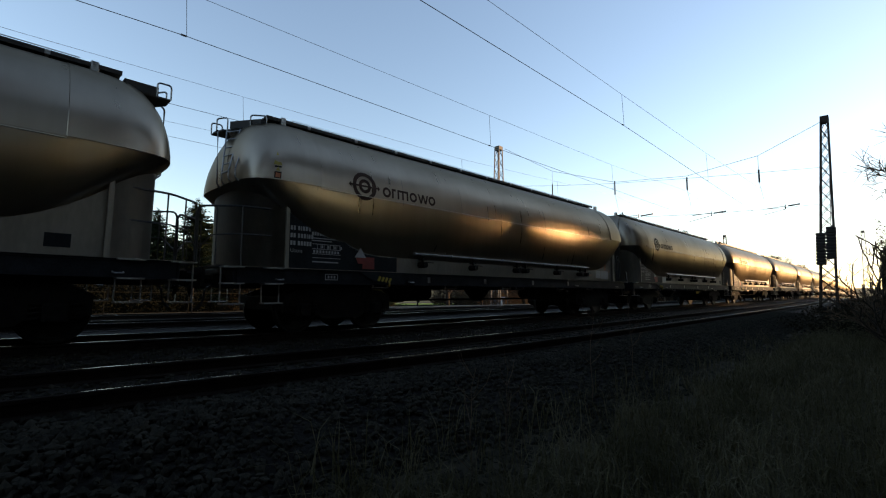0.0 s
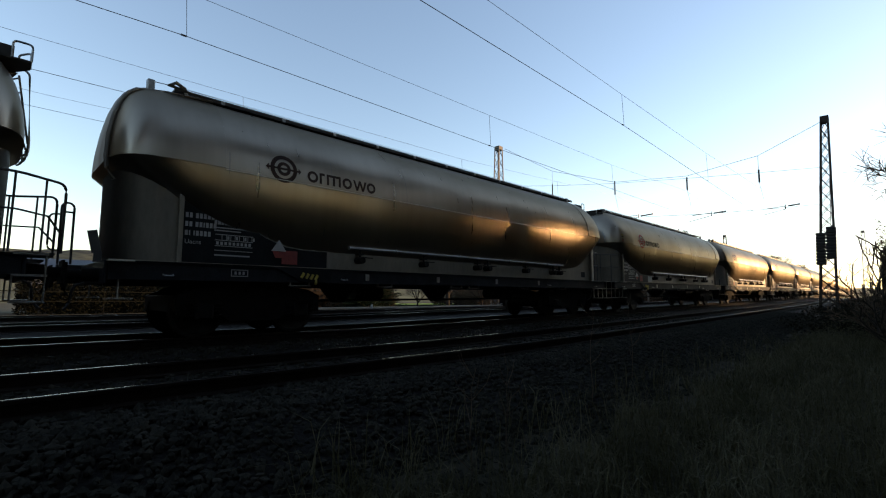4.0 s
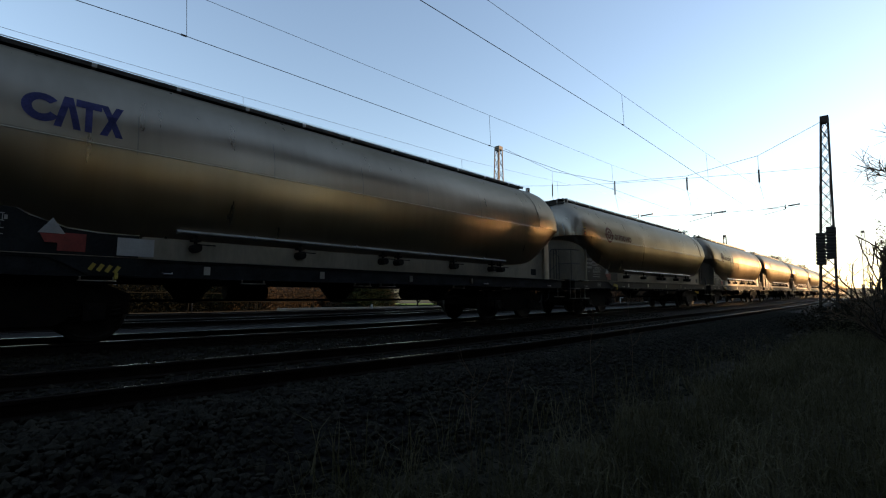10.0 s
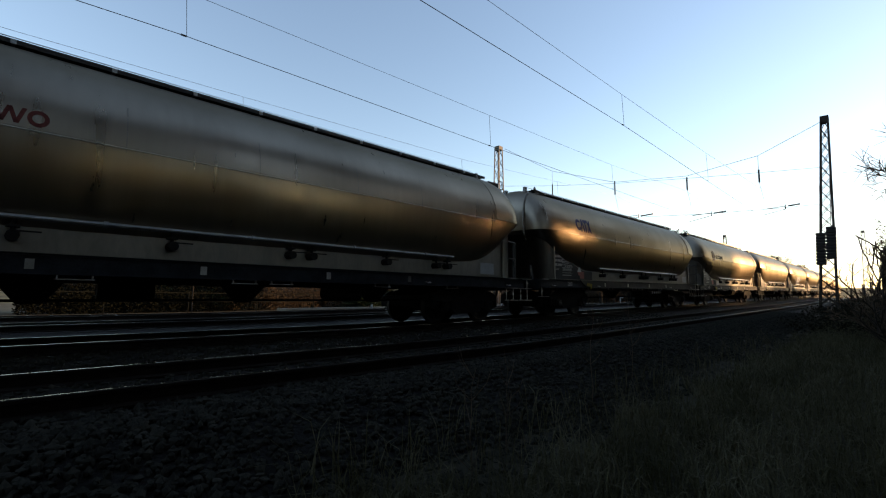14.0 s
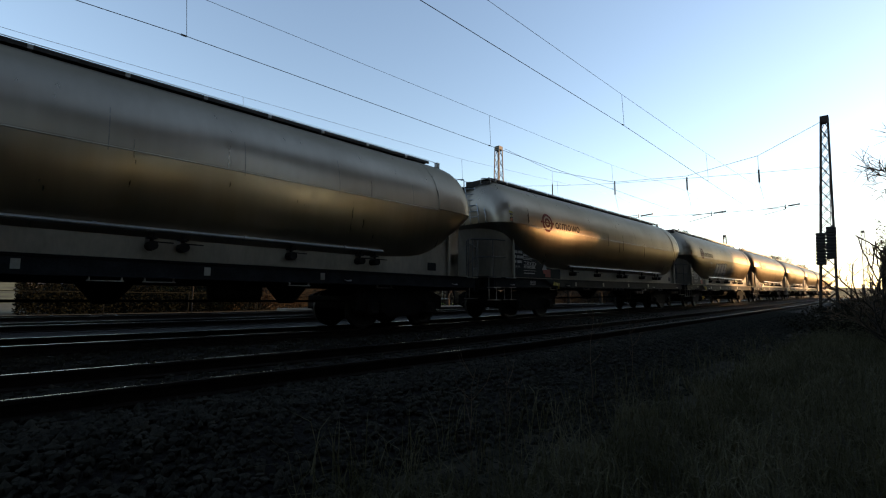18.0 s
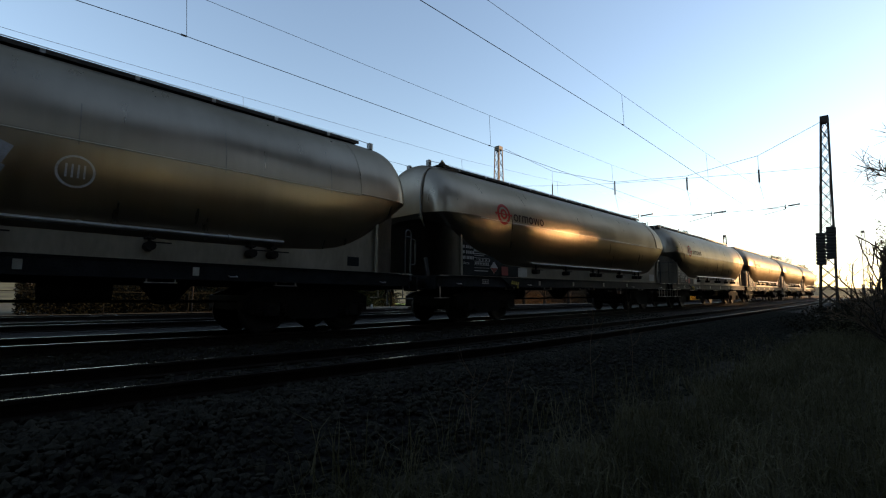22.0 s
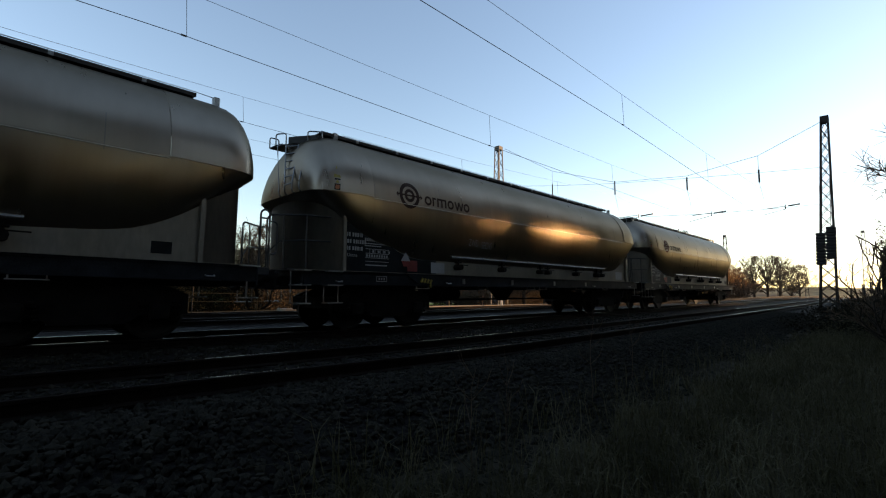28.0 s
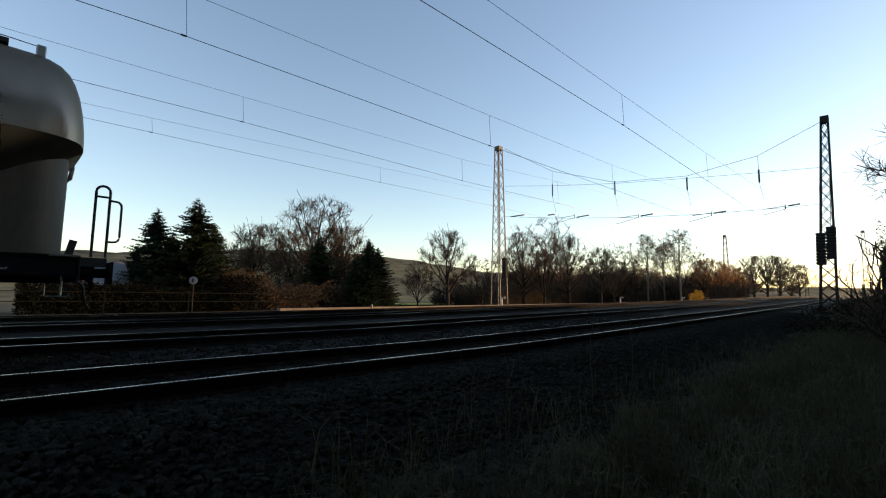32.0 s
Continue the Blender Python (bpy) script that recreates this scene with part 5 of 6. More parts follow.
def sticks(segs, keep, sides, thin):
    verts, faces = [], []
    for a, b, r0, r1, l in segs:
        if not keep(l):
            continue
        d = (b - a).normalized()
        u = d.orthogonal().normalized()
        v = d.cross(u)
        base = len(verts)
        for p, r in ((a, max(r0, thin if l < 5 else thin * 0.6)), (b, max(r1, thin * 0.7 if l < 5 else thin * 0.4))):
            for j in range(sides):
                t = 2 * math.pi * j / sides
                verts.append(p + (u * math.cos(t) + v * math.sin(t)) * r)
        for j in range(sides):
            faces.append((base + j, base + (j + 1) % sides, base + sides + (j + 1) % sides, base + sides + j))
    return verts, faces


def bare_tree(name, seed, height, spread, label, bark="bark", levels=5, trunk=0.2, up=0.55, fork=(5, 7), thin=0.012, leaves=0, leaf_mat="leaf", droop=0.0, stem=0.18, spray=0.0):
    rnd = random.Random(seed)
    segs = grow(rnd, height, spread, levels, trunk, fork, up, droop, stem)
    ob = empty(name, pose(0, 0, 0), label, "tree")
    v, f = sticks(segs, lambda l: l <= 2, 6, 0.02)
    t = new("trunk", arrays("trunk", v, f, M[bark], True))
    t.parent = ob
    if spray:
        for a, b, r0, r1, l in list(segs):
            if l < levels - 1 or rnd.random() > spray:
                continue
            d = ((b - a).normalized() + Vector((rnd.gauss(0, 0.45), rnd.gauss(0, 0.45), rnd.gauss(0.1, 0.4)))).normalized()
            segs.append((b, b + d * height * rnd.uniform(0.03, 0.06), thin * 0.7, thin * 0.4, 7))
    v, f = sticks(segs, lambda l: l > 2, 3, thin)
    c = new("crown", arrays("crown", v, f, M["twig"]))
    c.parent = ob
    if leaves:
        ends = [s[1] for s in segs if s[4] >= levels - 1]
        v, f = [], []
        for _ in range(leaves):
            p = rnd.choice(ends) + Vector((rnd.gauss(0, 0.12), rnd.gauss(0, 0.12), rnd.gauss(0, 0.12)))
            a, b = Vector((rnd.gauss(0, 1), rnd.gauss(0, 1), rnd.gauss(0, 1))).normalized() * 0.07, Vector((rnd.gauss(0, 1), rnd.gauss(0, 1), rnd.gauss(0, 1))).normalized() * 0.05
            k = len(v)
            v += [p - a, p + b, p + a, p - b]
            f.append((k, k + 1, k + 2, k + 3))
        lv = new("leaves", arrays("leaves", v, f, M[leaf_mat]))
        lv.parent = ob
    return ob


def spruce(seed, height, radius, label):
    rnd = random.Random(seed)
    ob = empty("spruce_tree", pose(0, 0, 0), label, "tree", "spruces")
    bm = bmesh.new()
    tube(bm, [(0, 0, -0.3), (0, 0, height * 0.97)], 0.16, 7, 0.015)
    part("trunk", bm, M["bark"], ob)
    v, f, fb = [], [], []
    n = int(height * 44)
    for i in range(n):
        t = (i + rnd.random()) / n
        z = height * (0.06 + 0.93 * t)
        ln = radius * (1 - t) ** 0.8 * rnd.uniform(0.6, 1.12) + 0.12
        a = rnd.uniform(0, 2 * math.pi)
        out = Vector((math.cos(a), math.sin(a), 0))
        side = Vector((-out.y, out.x, 0))
        m = max(3, int(ln / 0.20))
        for k in range(m):
            s = (k + 0.6) / m
            p = out * ln * s + Vector((0, 0, z - 0.30 * ln * s + 0.28 * ln * s * s))
            wdt = 0.46 * (1 - s * 0.5) * min(1.0, ln)
            for sd in (-1, 1):
                for rep in range(3):
                    d = (out * rnd.uniform(0.3, 0.9) + side * sd * rnd.uniform(0.3, 1.0) + Vector((0, 0, rnd.uniform(-0.7, 0.1)))).normalized() * wdt * rnd.uniform(0.7, 1.2)
                    q = (Vector((rnd.gauss(0, 1), rnd.gauss(0, 1), rnd.gauss(0, 1))).cross(d)).normalized() * wdt * 0.2
                    b = len(v)
                    v += [p - q, p + q, p + d]
                    f.append((b, b + 1, b + 2))
    # the leader shoots at the top
    for k in range(14):
        z = height * (0.9 + 0.1 * k / 14)
        a = rnd.uniform(0, 6.28)
        d = Vector((math.cos(a) * 0.22, math.sin(a) * 0.22, 0.05))
        b = len(v)
        v += [(0, 0, z - 0.03), (0, 0, z + 0.03), tuple(Vector((0, 0, z)) + d)]
        f.append((b, b + 1, b + 2))
    c = new("crown", arrays("crown", v, f, M["needle"]))
    c.parent = ob
    return ob


def put(ob, x, y, scale=1.0, turn=0.0, label=None, z=None):
    """A copy of a tree, or the tree itself the first time."""
    m = pose(x, y, bed(-x) + rise(y, -x) if z is None else z, 0, 0, turn)
    if ob.get("used"):
        ob = copy_thing(ob, m)
    else:
        ob["used"] = 1
        ob.matrix_basis = m
    ob.scale = (scale, scale, scale)
    if label:
        ob["label"] = label
    return ob


def at_bearing(left, dist):
    """A place so many degrees to the left of the line's direction and so far from the camera's stand."""
    return -math.sin(radians(left)) * dist, math.cos(radians(left)) * dist


sp1 = spruce(5, 10.0, 4.2, "dark green spruce tree with drooping branches")
sp2 = spruce(8, 10.0, 4.8, "tall dense spruce tree beyond the tracks")
for ob, left, dist, h, turn in ((sp1, 77.4, 46, 8.9, 0), (sp2, 73.7, 45, 9.9, 40), (sp2, 71.9, 48, 8.2, 160), (sp1, 75.8, 50, 7.6, 90), (sp1, 54.3, 50, 7.6, 200), (sp2, 53.2, 53, 7.0, 300), (sp1, 55.7, 49, 5.8, 120), (sp1, 60.2, 52, 8.2, 33), (sp2, 79.0, 52, 6.2, 10)):
    put(ob, *at_bearing(left, dist), h / 10.0, turn)

oak = bare_tree("bare_tree", 11, 10.0, 1.05, "bare spreading deciduous tree against the sky", levels=6, trunk=0.24, fork=(13, 14), thin=0.015, up=0.2, stem=0.48, spray=0.3)
ash = bare_tree("bare_tree", 23, 10.0, 0.95, "bare upright deciduous tree in winter", levels=6, trunk=0.19, up=0.7, fork=(9, 10), thin=0.015, stem=0.10, spray=0.3)
birch = bare_tree("birch_tree", 31, 10.0, 0.75, "slim pale birch with fine hanging twigs", "birch", 5, 0.11, 1.0, (14, 15), 0.014, 0, "leaf", 0.6, 0.75, 0.3)
brown = bare_tree("brown_leaved_tree", 47, 8.0, 1.0, "small tree still holding dry brown leaves", levels=4, trunk=0.16, fork=(9, 10), stem=0.3, leaves=5200)
shrub = bare_tree("bare_shrub", 53, 3.0, 1.1, "tangled brown leafless shrub", levels=4, trunk=0.04, up=0.3, fork=(12, 14), thin=0.011, stem=0.04)
gold = bare_tree("yellow_bush", 61, 3.0, 1.0, "bush with bright yellow autumn leaves", levels=3, trunk=0.05, up=0.5, fork=(9, 10), leaves=1600, leaf_mat="yellow_leaf", stem=0.06)
for ob, left, dist, h, turn in ((oak, 60.5, 56, 12.6, 0), (ash, 58.6, 60, 10.6, 77), (ash, 62.4, 55, 9.0, 140), (ash, 64.3, 58, 10.8, 50), (oak, 67.4, 60, 9.8, 120), (ash, 69.2, 62, 9.6, 200), (oak, 57.8, 62, 10.5, 260),
                             (oak, 44.4, 52, 8.4, 80), (ash, 48.2, 60, 6.0, 20), (ash, 40.2, 58, 6.4, 310), (ash, 32.6, 60, 11.4, 140), (oak, 35.0, 64, 9.8, 15), (oak, 29.7, 66, 9.2, 75),
                             (ash, 24.6, 78, 10.2, 220), (oak, 26.1, 76, 8.6, 280), (ash, 22.8, 86, 9.0, 330), (birch, 21.0, 84, 10.6, 0), (birch, 17.7, 88, 11.4, 90), (birch, 19.3, 90, 9.8, 190), (ash, 16.2, 98, 9.6, 45),
                             (oak, 10.9, 130, 10.4, 60), (oak, 9.8, 140, 11.0, 150), (oak, 8.8, 150, 11.4, 240), (ash, 7.9, 165, 11.8, 10), (oak, 7.2, 185, 11.0, 100), (ash, 12.3, 120, 9.0, 10)):
    put(ob, *at_bearing(left, dist), h * 1.12 / 10.0, turn)
for left, dist, h, turn in ((15.4, 96, 8.0, 0), (14.8, 100, 8.6, 70), (13.3, 106, 8.2, 140), (14.0, 112, 8.4, 220), (21.9, 92, 6.6, 30), (36.7, 70, 5.2, 200), (12.8, 116, 7.4, 300)):
    put(brown, *at_bearing(left, dist), h / 8.0, turn)
for left, dist, h, turn in ((25.5, 84, 6.5, 40), (23.7, 88, 7.0, 110), (20.1, 96, 7.2, 250), (18.4, 92, 6.4, 10), (16.9, 100, 7.0, 170), (33.0, 72, 5.6, 60), (30.3, 74, 5.8, 100), (11.8, 122, 7.0, 20)):
    put(ash, *at_bearing(left, dist), h / 10.0, turn)
for k in range(16):
    put((ash, oak, ash, brown)[k % 4], *at_bearing(27.0 - 1.02 * k, 96 + 2.2 * k + (k * 7) % 9), (0.72, 0.66, 0.80, 0.95)[k % 4], 67 * k)
put(ash, *at_bearing(-9.6, 27), 1.25, 30, "bare tree reaching over the verge")
put(shrub, *at_bearing(0.9, 20), 1.15, 30, "bare shrub at the edge of the verge")
put(shrub, *at_bearing(0.4, 15), 0.95, 130, "bare shrub at the edge of the verge")
put(gold, *at_bearing(15.9, 78), 0.62, 0)
put(gold, *at_bearing(16.6, 80), 0.5, 90)
rnd = random.Random(77)
for k in range(90):
    left = 70.3 - 59 * (k + rnd.random()) / 90
    if 46.5 < left < 51.2:
        continue
    dist = 42 + (70.3 - left) * 0.87 + rnd.uniform(0, 9)
    put(shrub, *at_bearing(left, dist), rnd.uniform(0.7, 1.45) * (1.35 if left < 27.5 else 1.0), rnd.uniform(0, 360))
for k in range(14):
    put(shrub, *at_bearing(45.8 - 0.62 * k, 64 + rnd.uniform(0, 6)), rnd.uniform(0.5, 0.8), rnd.uniform(0, 360))

# wooded hills on the horizon: rise in degrees by the bearing to the left of the line
SKYLINE = ((-180, 1.0), (-20, 1.0), (1.4, 1.2), (4, 1.35), (11, 1.4), (18, 2.1), (30, 3.0), (40, 3.3), (48, 4.6), (52, 5.0), (58, 5.6), (69, 5.4), (80, 4.5), (110, 3.5), (180, 1.0))


def skyline(a):
    for (a0, e0), (a1, e1) in zip(SKYLINE, SKYLINE[1:]):
        if a <= a1:
            return e0 + (e1 - e0) * (a - a0) / (a1 - a0)
    return 1.0


verts, faces = [], []
steps = 360
for i in range(steps + 1):
    a = -180 + 360 * i / steps
    top = 700 * math.tan(radians(skyline(a))) * (1 + 0.05 * noise.noise((a * 0.9, 2, 0)) + 0.02 * noise.noise((a * 4, 2, 0)))
    for r, k in ((230, 0.0), (330, 0.10), (430, 0.30), (540, 0.62), (640, 0.90), (700, 1.0), (900, 0.8), (2400, 0.2)):
        verts.append((-math.sin(radians(a)) * r, math.cos(radians(a)) * r, -3.4 + (top + 3.4) * k + 2.5 * k * noise.noise((a * 0.5, r * 0.01, 5))))
for i in range(steps):
    for j in range(7):
        faces.append((i * 8 + j, (i + 1) * 8 + j, (i + 1) * 8 + j + 1, i * 8 + j + 1))
tagged(new("hills", arrays("hills", verts, faces, M["hill"], True)), "low wooded hills on the horizon with pale fields", "hills", "", "structure")

# wall of bare wood and evergreen along the camera's side of the line
rng2 = np.random.default_rng(9)


def sun_hole(back, low):
    """True where the sun finds a way through the wood to this place along the train and this height."""
    if not (-6 < back < 18.5 and 2.2 < low < 4.4):
        return False
    n = noise.noise((back * 0.55, low * 1.3, 3.0)) + 0.5 * noise.noise((back * 1.7, low * 3.0, 8.0))
    return n > 0.34 or ((back - 13.7) / 1.25) ** 2 + ((low - 3.15) / 0.30) ** 2 < 0.75 + 1.2 * n


def thicket(name, y0, y1, x0, x1, height, count, label, size=0.16, material="thicket", window=0.0, gaps=0.0, base=0.0):
    y = y0 + (y1 - y0) * rng2.random(count)
    x = x0 + (x1 - x0) * rng2.random(count)
    top = np.array([height * (0.72 + 0.5 * noise.noise((a * 0.16, b * 0.2, 7.0)) + 0.25 * noise.noise((a * 0.8, b * 0.8, 2.0))) for a, b in zip(y, x)])
    z = np.array([bed(-v) + rise(u, -v) for v, u in zip(x, y)]) + base + (top - base) * rng2.random(count) ** 0.8
    c = np.stack([x + np.array([drift(t) for t in y]), y, z], 1)
    low = z - (x + 8.2) / math.sin(radians(SUN_AZ)) * math.tan(radians(SUN_EL))
    back = y - (x + 8.2) / math.tan(radians(SUN_AZ))
    clump = np.array([noise.noise((a * 0.45, b * 0.45, e * 0.45)) + 0.6 * noise.noise((a * 1.3, b * 1.3, e * 1.3)) for a, b, e in zip(x, y, z)])
    keep = (clump > -0.28) & ((x < 2.5) | (back < 37.5) | (height < 6))
    if gaps:
        # broad openings between the crowns
        keep &= np.array([noise.noise((a * 0.10, b * 0.24, e * 0.16)) for a, b, e in zip(x, y, z)]) < gaps
    # thin stems between the undergrowth and the crowns
    lift = z - 0.27 * (x - 3.2)
    keep &= ~((lift > 5.4) & (lift < 17.0) & (rng2.random(count) < window * np.array([min(1.0, max(0.0, 1.05 + 1.2 * noise.noise((a * 0.09, b * 0.20, 11.0)))) for a, b in zip(x, y)])))
    keep &= ~np.array([sun_hole(a, b) for a, b in zip(back, low)])
    c = c[keep]
    count = len(c)
    a = rng2.standard_normal((count, 3))
    a /= np.linalg.norm(a, axis=1, keepdims=True)
    b = np.cross(a, rng2.standard_normal((count, 3)))
    b /= np.linalg.norm(b, axis=1, keepdims=True)
    s = size * (0.5 + rng2.random((count, 1)))
    v = np.stack([c - a * s, c + b * s * 0.6, c + a * s, c - b * s * 0.6], 1).reshape(-1, 3)
    f = np.arange(count * 4).reshape(-1, 4)
    return tagged(new(name, arrays(name, v, f, M[material])), label, "thicket", "", "stuff")


thicket("thicket", -150, 24, 3.2, 13.0, 23.0, 260000, "tall brown leafy wood beside the line", 0.27, "thicket", 0.94, 0.02)
# crowns kept out of view, added to dim the hull top and verge
thicket("overhanging_crowns", -45, 40, 1.3, 6.0, 27.0, 90000, "unseen crowns added over the verge to dim hull top and ground", 0.3, "thicket", 0.0, 0.12, 14.0)
# out of view behind the camera; added to darken what the domes mirror
thicket("far_wood", -150, -6, -55, -26, 20.0, 110000, "unseen brown wood added behind the camera to darken dome reflections", 0.5)
thicket("thicket", 24, 42, 2.6, 11.0, 21.0, 78000, "tall brown leafy thicket beside the line", 0.26, "thicket", 0.80)
thicket("thicket", 42, 68, 2.6, 11.0, 21.0, 112000, "tall brown leafy thicket beside the line", 0.26, "thicket", 0.22)
# out of view; blocks low light to darken the hull below its widest line
thicket("undergrowth", -30, 46, 3.0, 6.5, 3.8, 60000, "unseen dark undergrowth added to darken the lower hull reflection", 0.2, "bramble")
# outside the view; added to dim farther wagons' reflections without blocking the sun
thicket("thicket", 66, 118, 2.6, 10.0, 5.2, 60000, "unseen low bushes added to dim reflections in the farther wagons", 0.2, "bramble")
thicket("brambles", 20, 130, -3.2, 4.5, 0.8, 110000, "low dark brambles on the bank", 0.045, "bramble")
thicket("brambles", 32, 84, -0.6, 3.5, 6.2, 110000, "dark bramble bush at the edge of the line", 0.05, "bramble")
thicket("hedge", 15, 33, -50, -40, 3.6, 60000, "brown tangled undergrowth below the trees", 0.09, "hedge")
thicket("hedge", 1.5, 17, -45, -38.5, 3.0, 52000, "tangled evergreen hedge before the field, shade put into its colour", 0.07, "evergreen")
thicket("hedge", 47, 80, -48, -36, 4.2, 110000, "brown tangled hedge beyond the tracks", 0.08, "hedge")
thicket("wood_edge", 66, 230, -56, -45, 9.5, 150000, "brown twiggy edge of the wood behind the hedge", 0.17, "hedge")
thicket("hedge", 80, 190, -46, -35, 6.0, 140000, "brown tangled hedge beyond the tracks", 0.12, "hedge")
for x, y, h, t in ((8.0, 16.5, 11.5, 0), (7.5, 27, 11.0, 100), (6.5, 8, 13, 200), (7, -4, 13, 20), (6.5, 40, 9.5, 60), (7, 52, 9, 150), (9, -13, 12, 80), (9, 20, 13, 40), (9, 2, 14, 120), (10, -14, 13, 260), (8.5, 33, 11, 10)):
    put(ash if t % 40 else oak, x, y, h / 10.0, t, "bare tree on the bank beside the line")

# dry grass and weeds on the verge
def blades(name, count, d0, d1, y0, y1, h0, h1, material, label, width=0.004, power=1.5, patch=None):
    y = y0 + (y1 - y0) * rng2.random(count) ** power
    d = d0 + (d1 - d0) * rng2.random(count)
    if patch:
        keep = np.array([patch(a, b) for a, b in zip(d, y)])
        y, d = y[keep], d[keep]
        count = len(y)
    h = h0 + (h1 - h0) * rng2.random(count) ** 1.8
    ang = rng2.random(count) * 2 * np.pi
    lean = 0.35 + 1.0 * rng2.random(count)
    z = np.array([bed(v) + rise(u, v) for v, u in zip(d, y)]) + 0.02
    p = np.stack([-d + np.array([drift(t) for t in y]), y, z], 1)
    out = np.stack([np.cos(ang), np.sin(ang), np.zeros(count)], 1)
    side = np.stack([-np.sin(ang), np.cos(ang), np.zeros(count)], 1) * width * (0.6 + rng2.random((count, 1)))
    mid = p + out * (h * lean * 0.3)[:, None] + np.array([0, 0, 1]) * (h * 0.62)[:, None]
    tip = p + out * (h * lean * 0.9)[:, None] + np.array([0, 0, 1]) * (h * (1 - 0.25 * lean))[:, None]
    v = np.stack([p - side, p + side, mid + side * 0.7, mid - side * 0.7, tip], 1).reshape(-1, 3)
    i = np.arange(count)[:, None] * 5
    f = np.concatenate([np.concatenate([i, i + 1, i + 2], 1), np.concatenate([i, i + 2, i + 3], 1), np.concatenate([i + 3, i + 2, i + 4], 1)])
    return tagged(new(name, arrays(name, v, f, material)), label, "grass", "", "stuff")


blades("verge_grass", 110000, -2.2, 2.75, 1.0, 34, 0.08, 0.42, M["grass"], "dry tangled grass on the verge", 0.004, 1.5, lambda d, y: noise.noise((d * 1.1, y * 0.9, 1)) > -0.62 and d < 2.3 + 0.5 * noise.noise((y * 0.8, 0, 4)))
blades("verge_grass", 40000, -3.0, 2.75, -14, 1.1, 0.08, 0.40, M["grass"], "dry tangled grass on the verge", 0.005, 1.0, lambda d, y: noise.noise((d * 1.1, y * 0.9, 1)) > -0.3 and d < 2.3 + 0.5 * noise.noise((y * 0.8, 0, 4)))
blades("verge_weeds", 1500, 1.6, 3.0, 1.5, 16, 0.25, 0.6, M["grass"], "thin dry weeds at the foot of the ballast", 0.0035, 1.4)
for x, y, h in ((-2.25, 2.5, 0.95), (-2.9, 5.6, 1.15), (-3.1, 7.3, 1.25), (-2.6, 3.4, 0.8)):
    wd = empty("tall_weed", pose(x, y, bed(-x)), "tall dry weed stalk on the ballast shoulder", "weed", "weeds")
    bm = bmesh.new()
    q = Vector((0, 0, 0))
    line = [q.copy()]
    for k in range(6):
        q += Vector((rnd.uniform(-0.03, 0.03), rnd.uniform(-0.03, 0.03), h / 6))
        line.append(q.copy())
    tube(bm, line, 0.006, 5, 0.002)
    part("stalk", bm, M["twig"], wd)
    for k in range(9):
        t = rnd.uniform(0.3, 1.0)
        p = line[min(5, int(t * 6))].lerp(line[min(6, int(t * 6) + 1)], 0.5)
        a = rnd.uniform(0, 6.28)
        bm = bmesh.new()
        tube(bm, [p, p + Vector((math.cos(a) * 0.12, math.sin(a) * 0.12, 0.12)), p + Vector((math.cos(a) * 0.16, math.sin(a) * 0.16, 0.22))], 0.003, 4, 0.0015)
        part("side_shoot", bm, M["twig"], wd)

# round disc signal on a short post
disc = empty("disc_sign", pose(-27.5, 8.1, bed(27.5)), "round white disc sign on a thin post beyond the tracks", "sign")
bm = bmesh.new()
tube(bm, [(0, 0, 0), (0, 0, 1.92)], 0.03, 7)
part("post", bm, M["lattice"], disc)
bm = bmesh.new()
tube(bm, [(0.04, -0.03, 1.92), (0.07, -0.05, 1.92)], 0.21, 20)
part("disc", bm, M["white"], disc)
bm = bmesh.new()
box(bm, (0.075, -0.055, 1.92), (0.02, 0.10, 0.20))
part("mark", bm, M["panel"], disc)

# fence, sheds and a house seen between the bogies
fence = empty("railing_fence", pose(0, 0, 0), "long thin metal railing before the trees", "fence")
fx = -33.0
for k in range(6):
    y = -4 + 4.5 * k
    bm = bmesh.new()
    box(bm, (fx, y, bed(-fx) + 0.7), (0.05, 0.05, 1.45))
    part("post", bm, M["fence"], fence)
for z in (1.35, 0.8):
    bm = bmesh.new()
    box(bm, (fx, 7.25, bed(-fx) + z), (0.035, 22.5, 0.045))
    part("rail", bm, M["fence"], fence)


def shed(x, y, w, l, h, wall, roof, label, openings):
    s = empty("house", pose(x, y, bed(-x)), label, "house")
    bm = bmesh.new()
    box(bm, (0, 0, h / 2), (w, l, h))
    part("wall", bm, M[wall], s)
    bm = bmesh.new()
    a = [bm.verts.new(p) for p in ((-w / 2 - 0.3, -l / 2 - 0.3, h), (w / 2 + 0.3, -l / 2 - 0.3, h), (0, -l / 2 - 0.3, h + w * 0.3))]
    b = [bm.verts.new(p) for p in ((-w / 2 - 0.3, l / 2 + 0.3, h), (w / 2 + 0.3, l / 2 + 0.3, h), (0, l / 2 + 0.3, h + w * 0.3))]
    bm.faces.new(a)
    bm.faces.new(b[::-1])
    for i in range(3):
        bm.faces.new((a[i], a[(i + 1) % 3], b[(i + 1) % 3], b[i]))
    part("roof", bm, M[roof], s)
    for yy, z, ww, hh in openings:
        bm = bmesh.new()
        box(bm, (w / 2 + 0.01, yy, z), (0.06, ww, hh))
        part("window", bm, M["dark_open"], s)


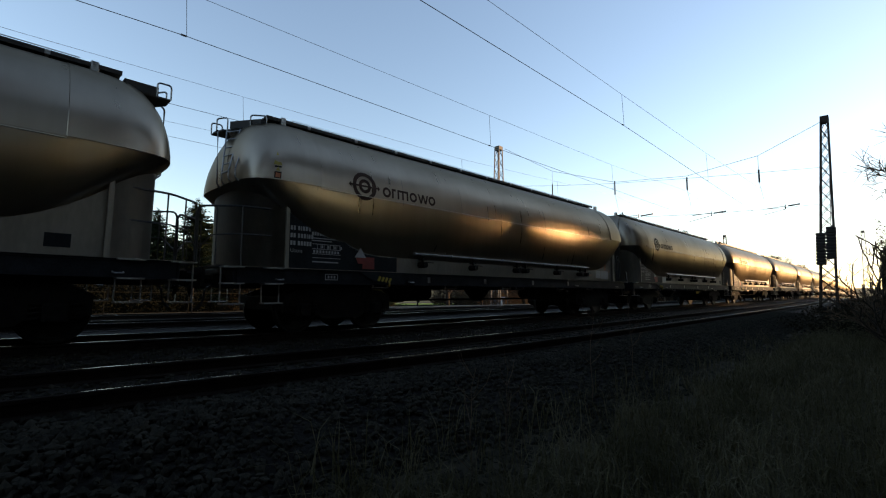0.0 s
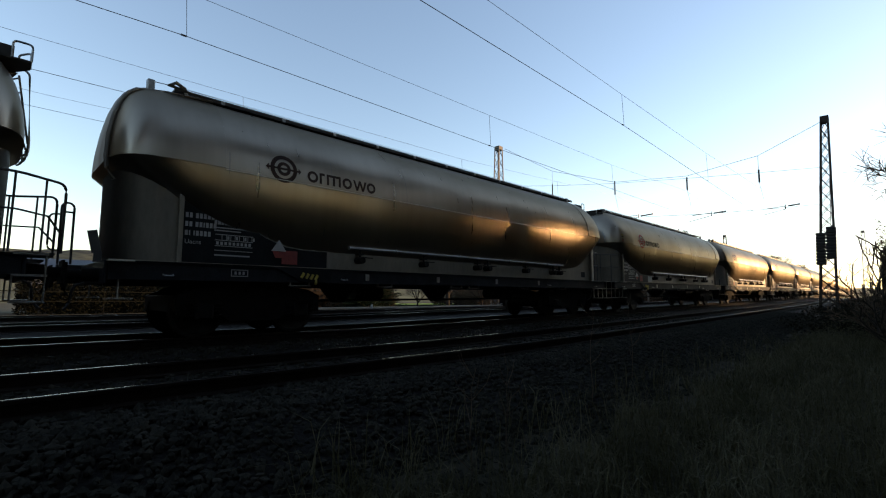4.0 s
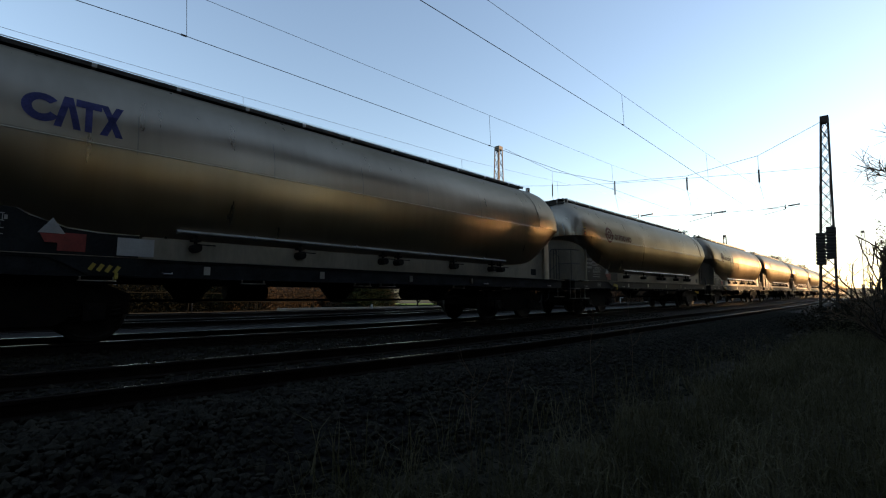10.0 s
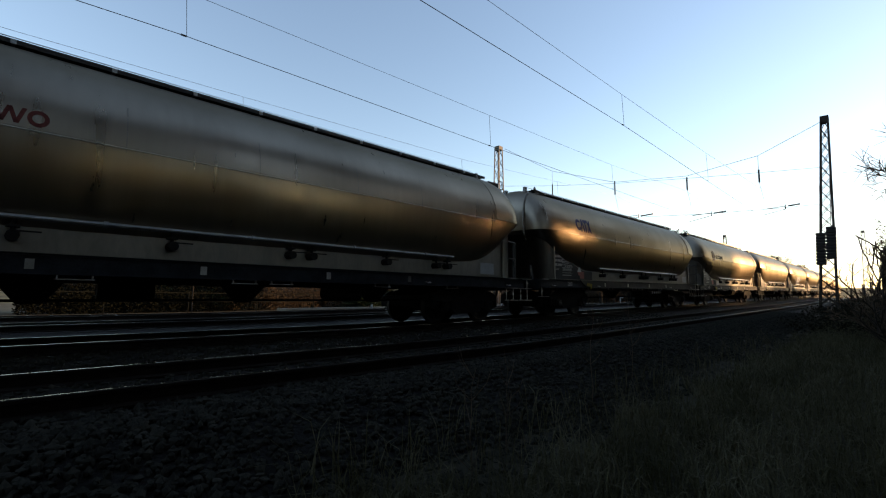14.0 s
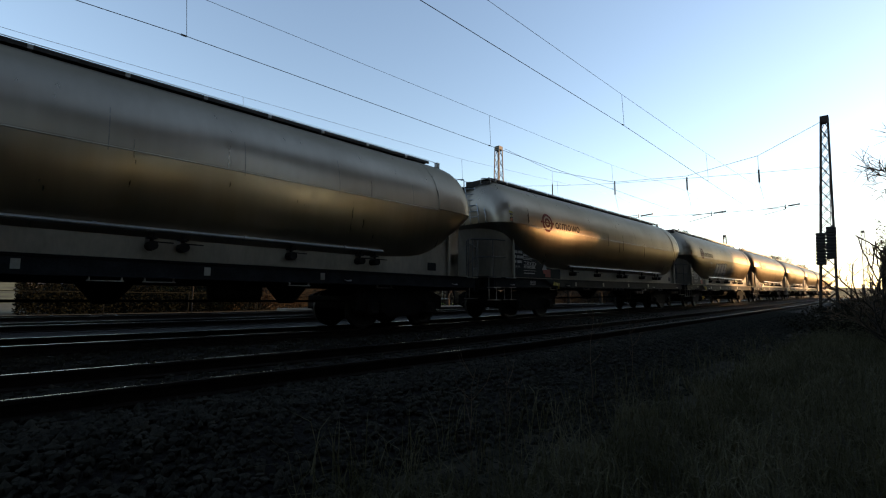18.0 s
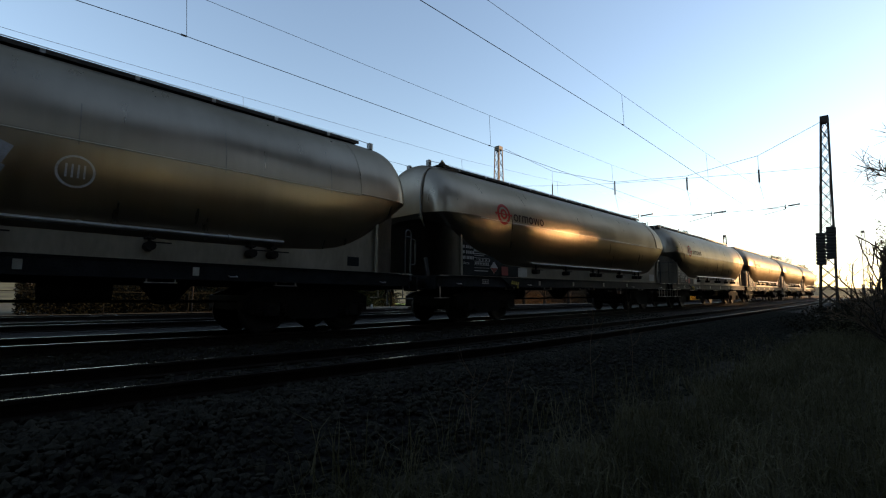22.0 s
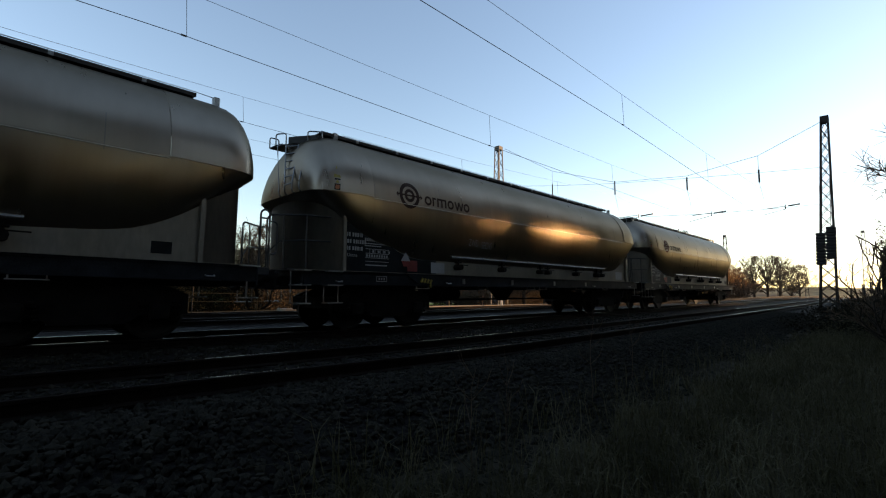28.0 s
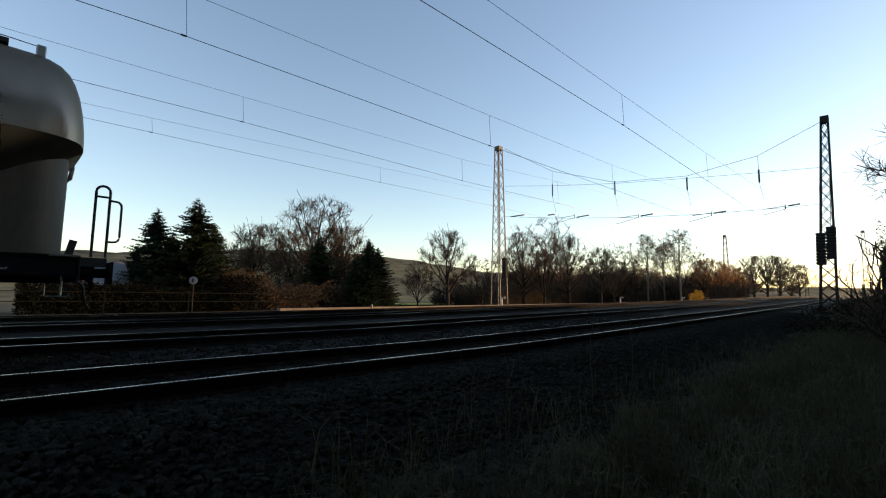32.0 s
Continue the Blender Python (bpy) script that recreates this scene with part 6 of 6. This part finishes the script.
shed(-46, -7.6, 7, 9, 2.6, "house", "roof", "low cream house with a grey roof beyond the tracks", ((-2.5, 1.5, 1.1, 1.0), (0.5, 1.5, 1.1, 1.0), (3, 1.1, 1.0, 2.0)))
shed(-48, 5.2, 7, 6, 2.2, "roof", "roof", "low grey shed beyond the tracks", ((-1.5, 1.0, 1.4, 1.6), (1.6, 1.2, 0.9, 0.9)))


# ---------------------------------------------------------------- movement
def along(y):
    """Pose of a wagon whose middle is at y on the train's track."""
    a, b = drift(y - 5.75), drift(y + 5.75)
    p, q = rise(y - 5.75), rise(y + 5.75)
    return (a + b) / 2, math.degrees(math.atan2(a - b, 11.5)), (p + q) / 2, math.degrees(math.atan2(q - p, 11.5))


def train_at(t):
    """Place of the second wagon's middle at t seconds."""
    table = ((0, 0.12), (2, 0.36), (4, 0.45), (8, 0.44), (13, 0.42), (17, 0.25), (20, 0.20), (23, -0.02), (26, -0.20), (28, -0.33), (30, -0.55), (32, -0.72))
    for (t0, a), (t1, b) in zip(table, table[1:]):
        if t <= t1:
            return 11.13 - 9.125 * t + a + (b - a) * (t - t0) / (t1 - t0)


def motions():
    for i, (w, (flip, brand)) in enumerate(zip(WAGONS, TRAIN_ORDER)):
        rows = []
        for k in range(33):
            t = 1.0 * k
            y = train_at(t) + (i - 1) * PITCH_LENGTH
            dx, turn, up, nod = along(y)
            rows.append((t, pose(TRAIN + dx, y, up, -nod if flip else nod, 0, turn + (180 if flip else 0))))
        walk(w, rows)
    # wheels roll: half as many rows as quarter turns would need is too few, so one row for each 75 degrees
    for flip in (False, True):
        rate = math.degrees(9.125 / 0.455) * (-1 if flip else 1)
        first = {}
        for w, (fl, brand) in zip(WAGONS, TRAIN_ORDER):
            if fl != flip:
                continue
            for b in w.children:
                if not b.name.startswith("bogie"):
                    continue
                for ws in b.children:
                    if not ws.name.startswith("wheelset"):
                        continue
                    ay = round(ws.location.y, 2)
                    if ay not in first:
                        n = int(abs(rate) * 32 / 75) + 1
                        walk(ws, [(32.0 * k / n, pose(0, ay, 0.455, rate * 32.0 * k / n)) for k in range(n + 1)])
                        first[ay] = ws
                    else:
                        src = first[ay].animation_data
                        ws.rotation_mode = "QUATERNION"
                        ws.animation_data_create()
                        ws.animation_data.action = src.action
                        ws.animation_data.action_slot = src.action_slot


motions()
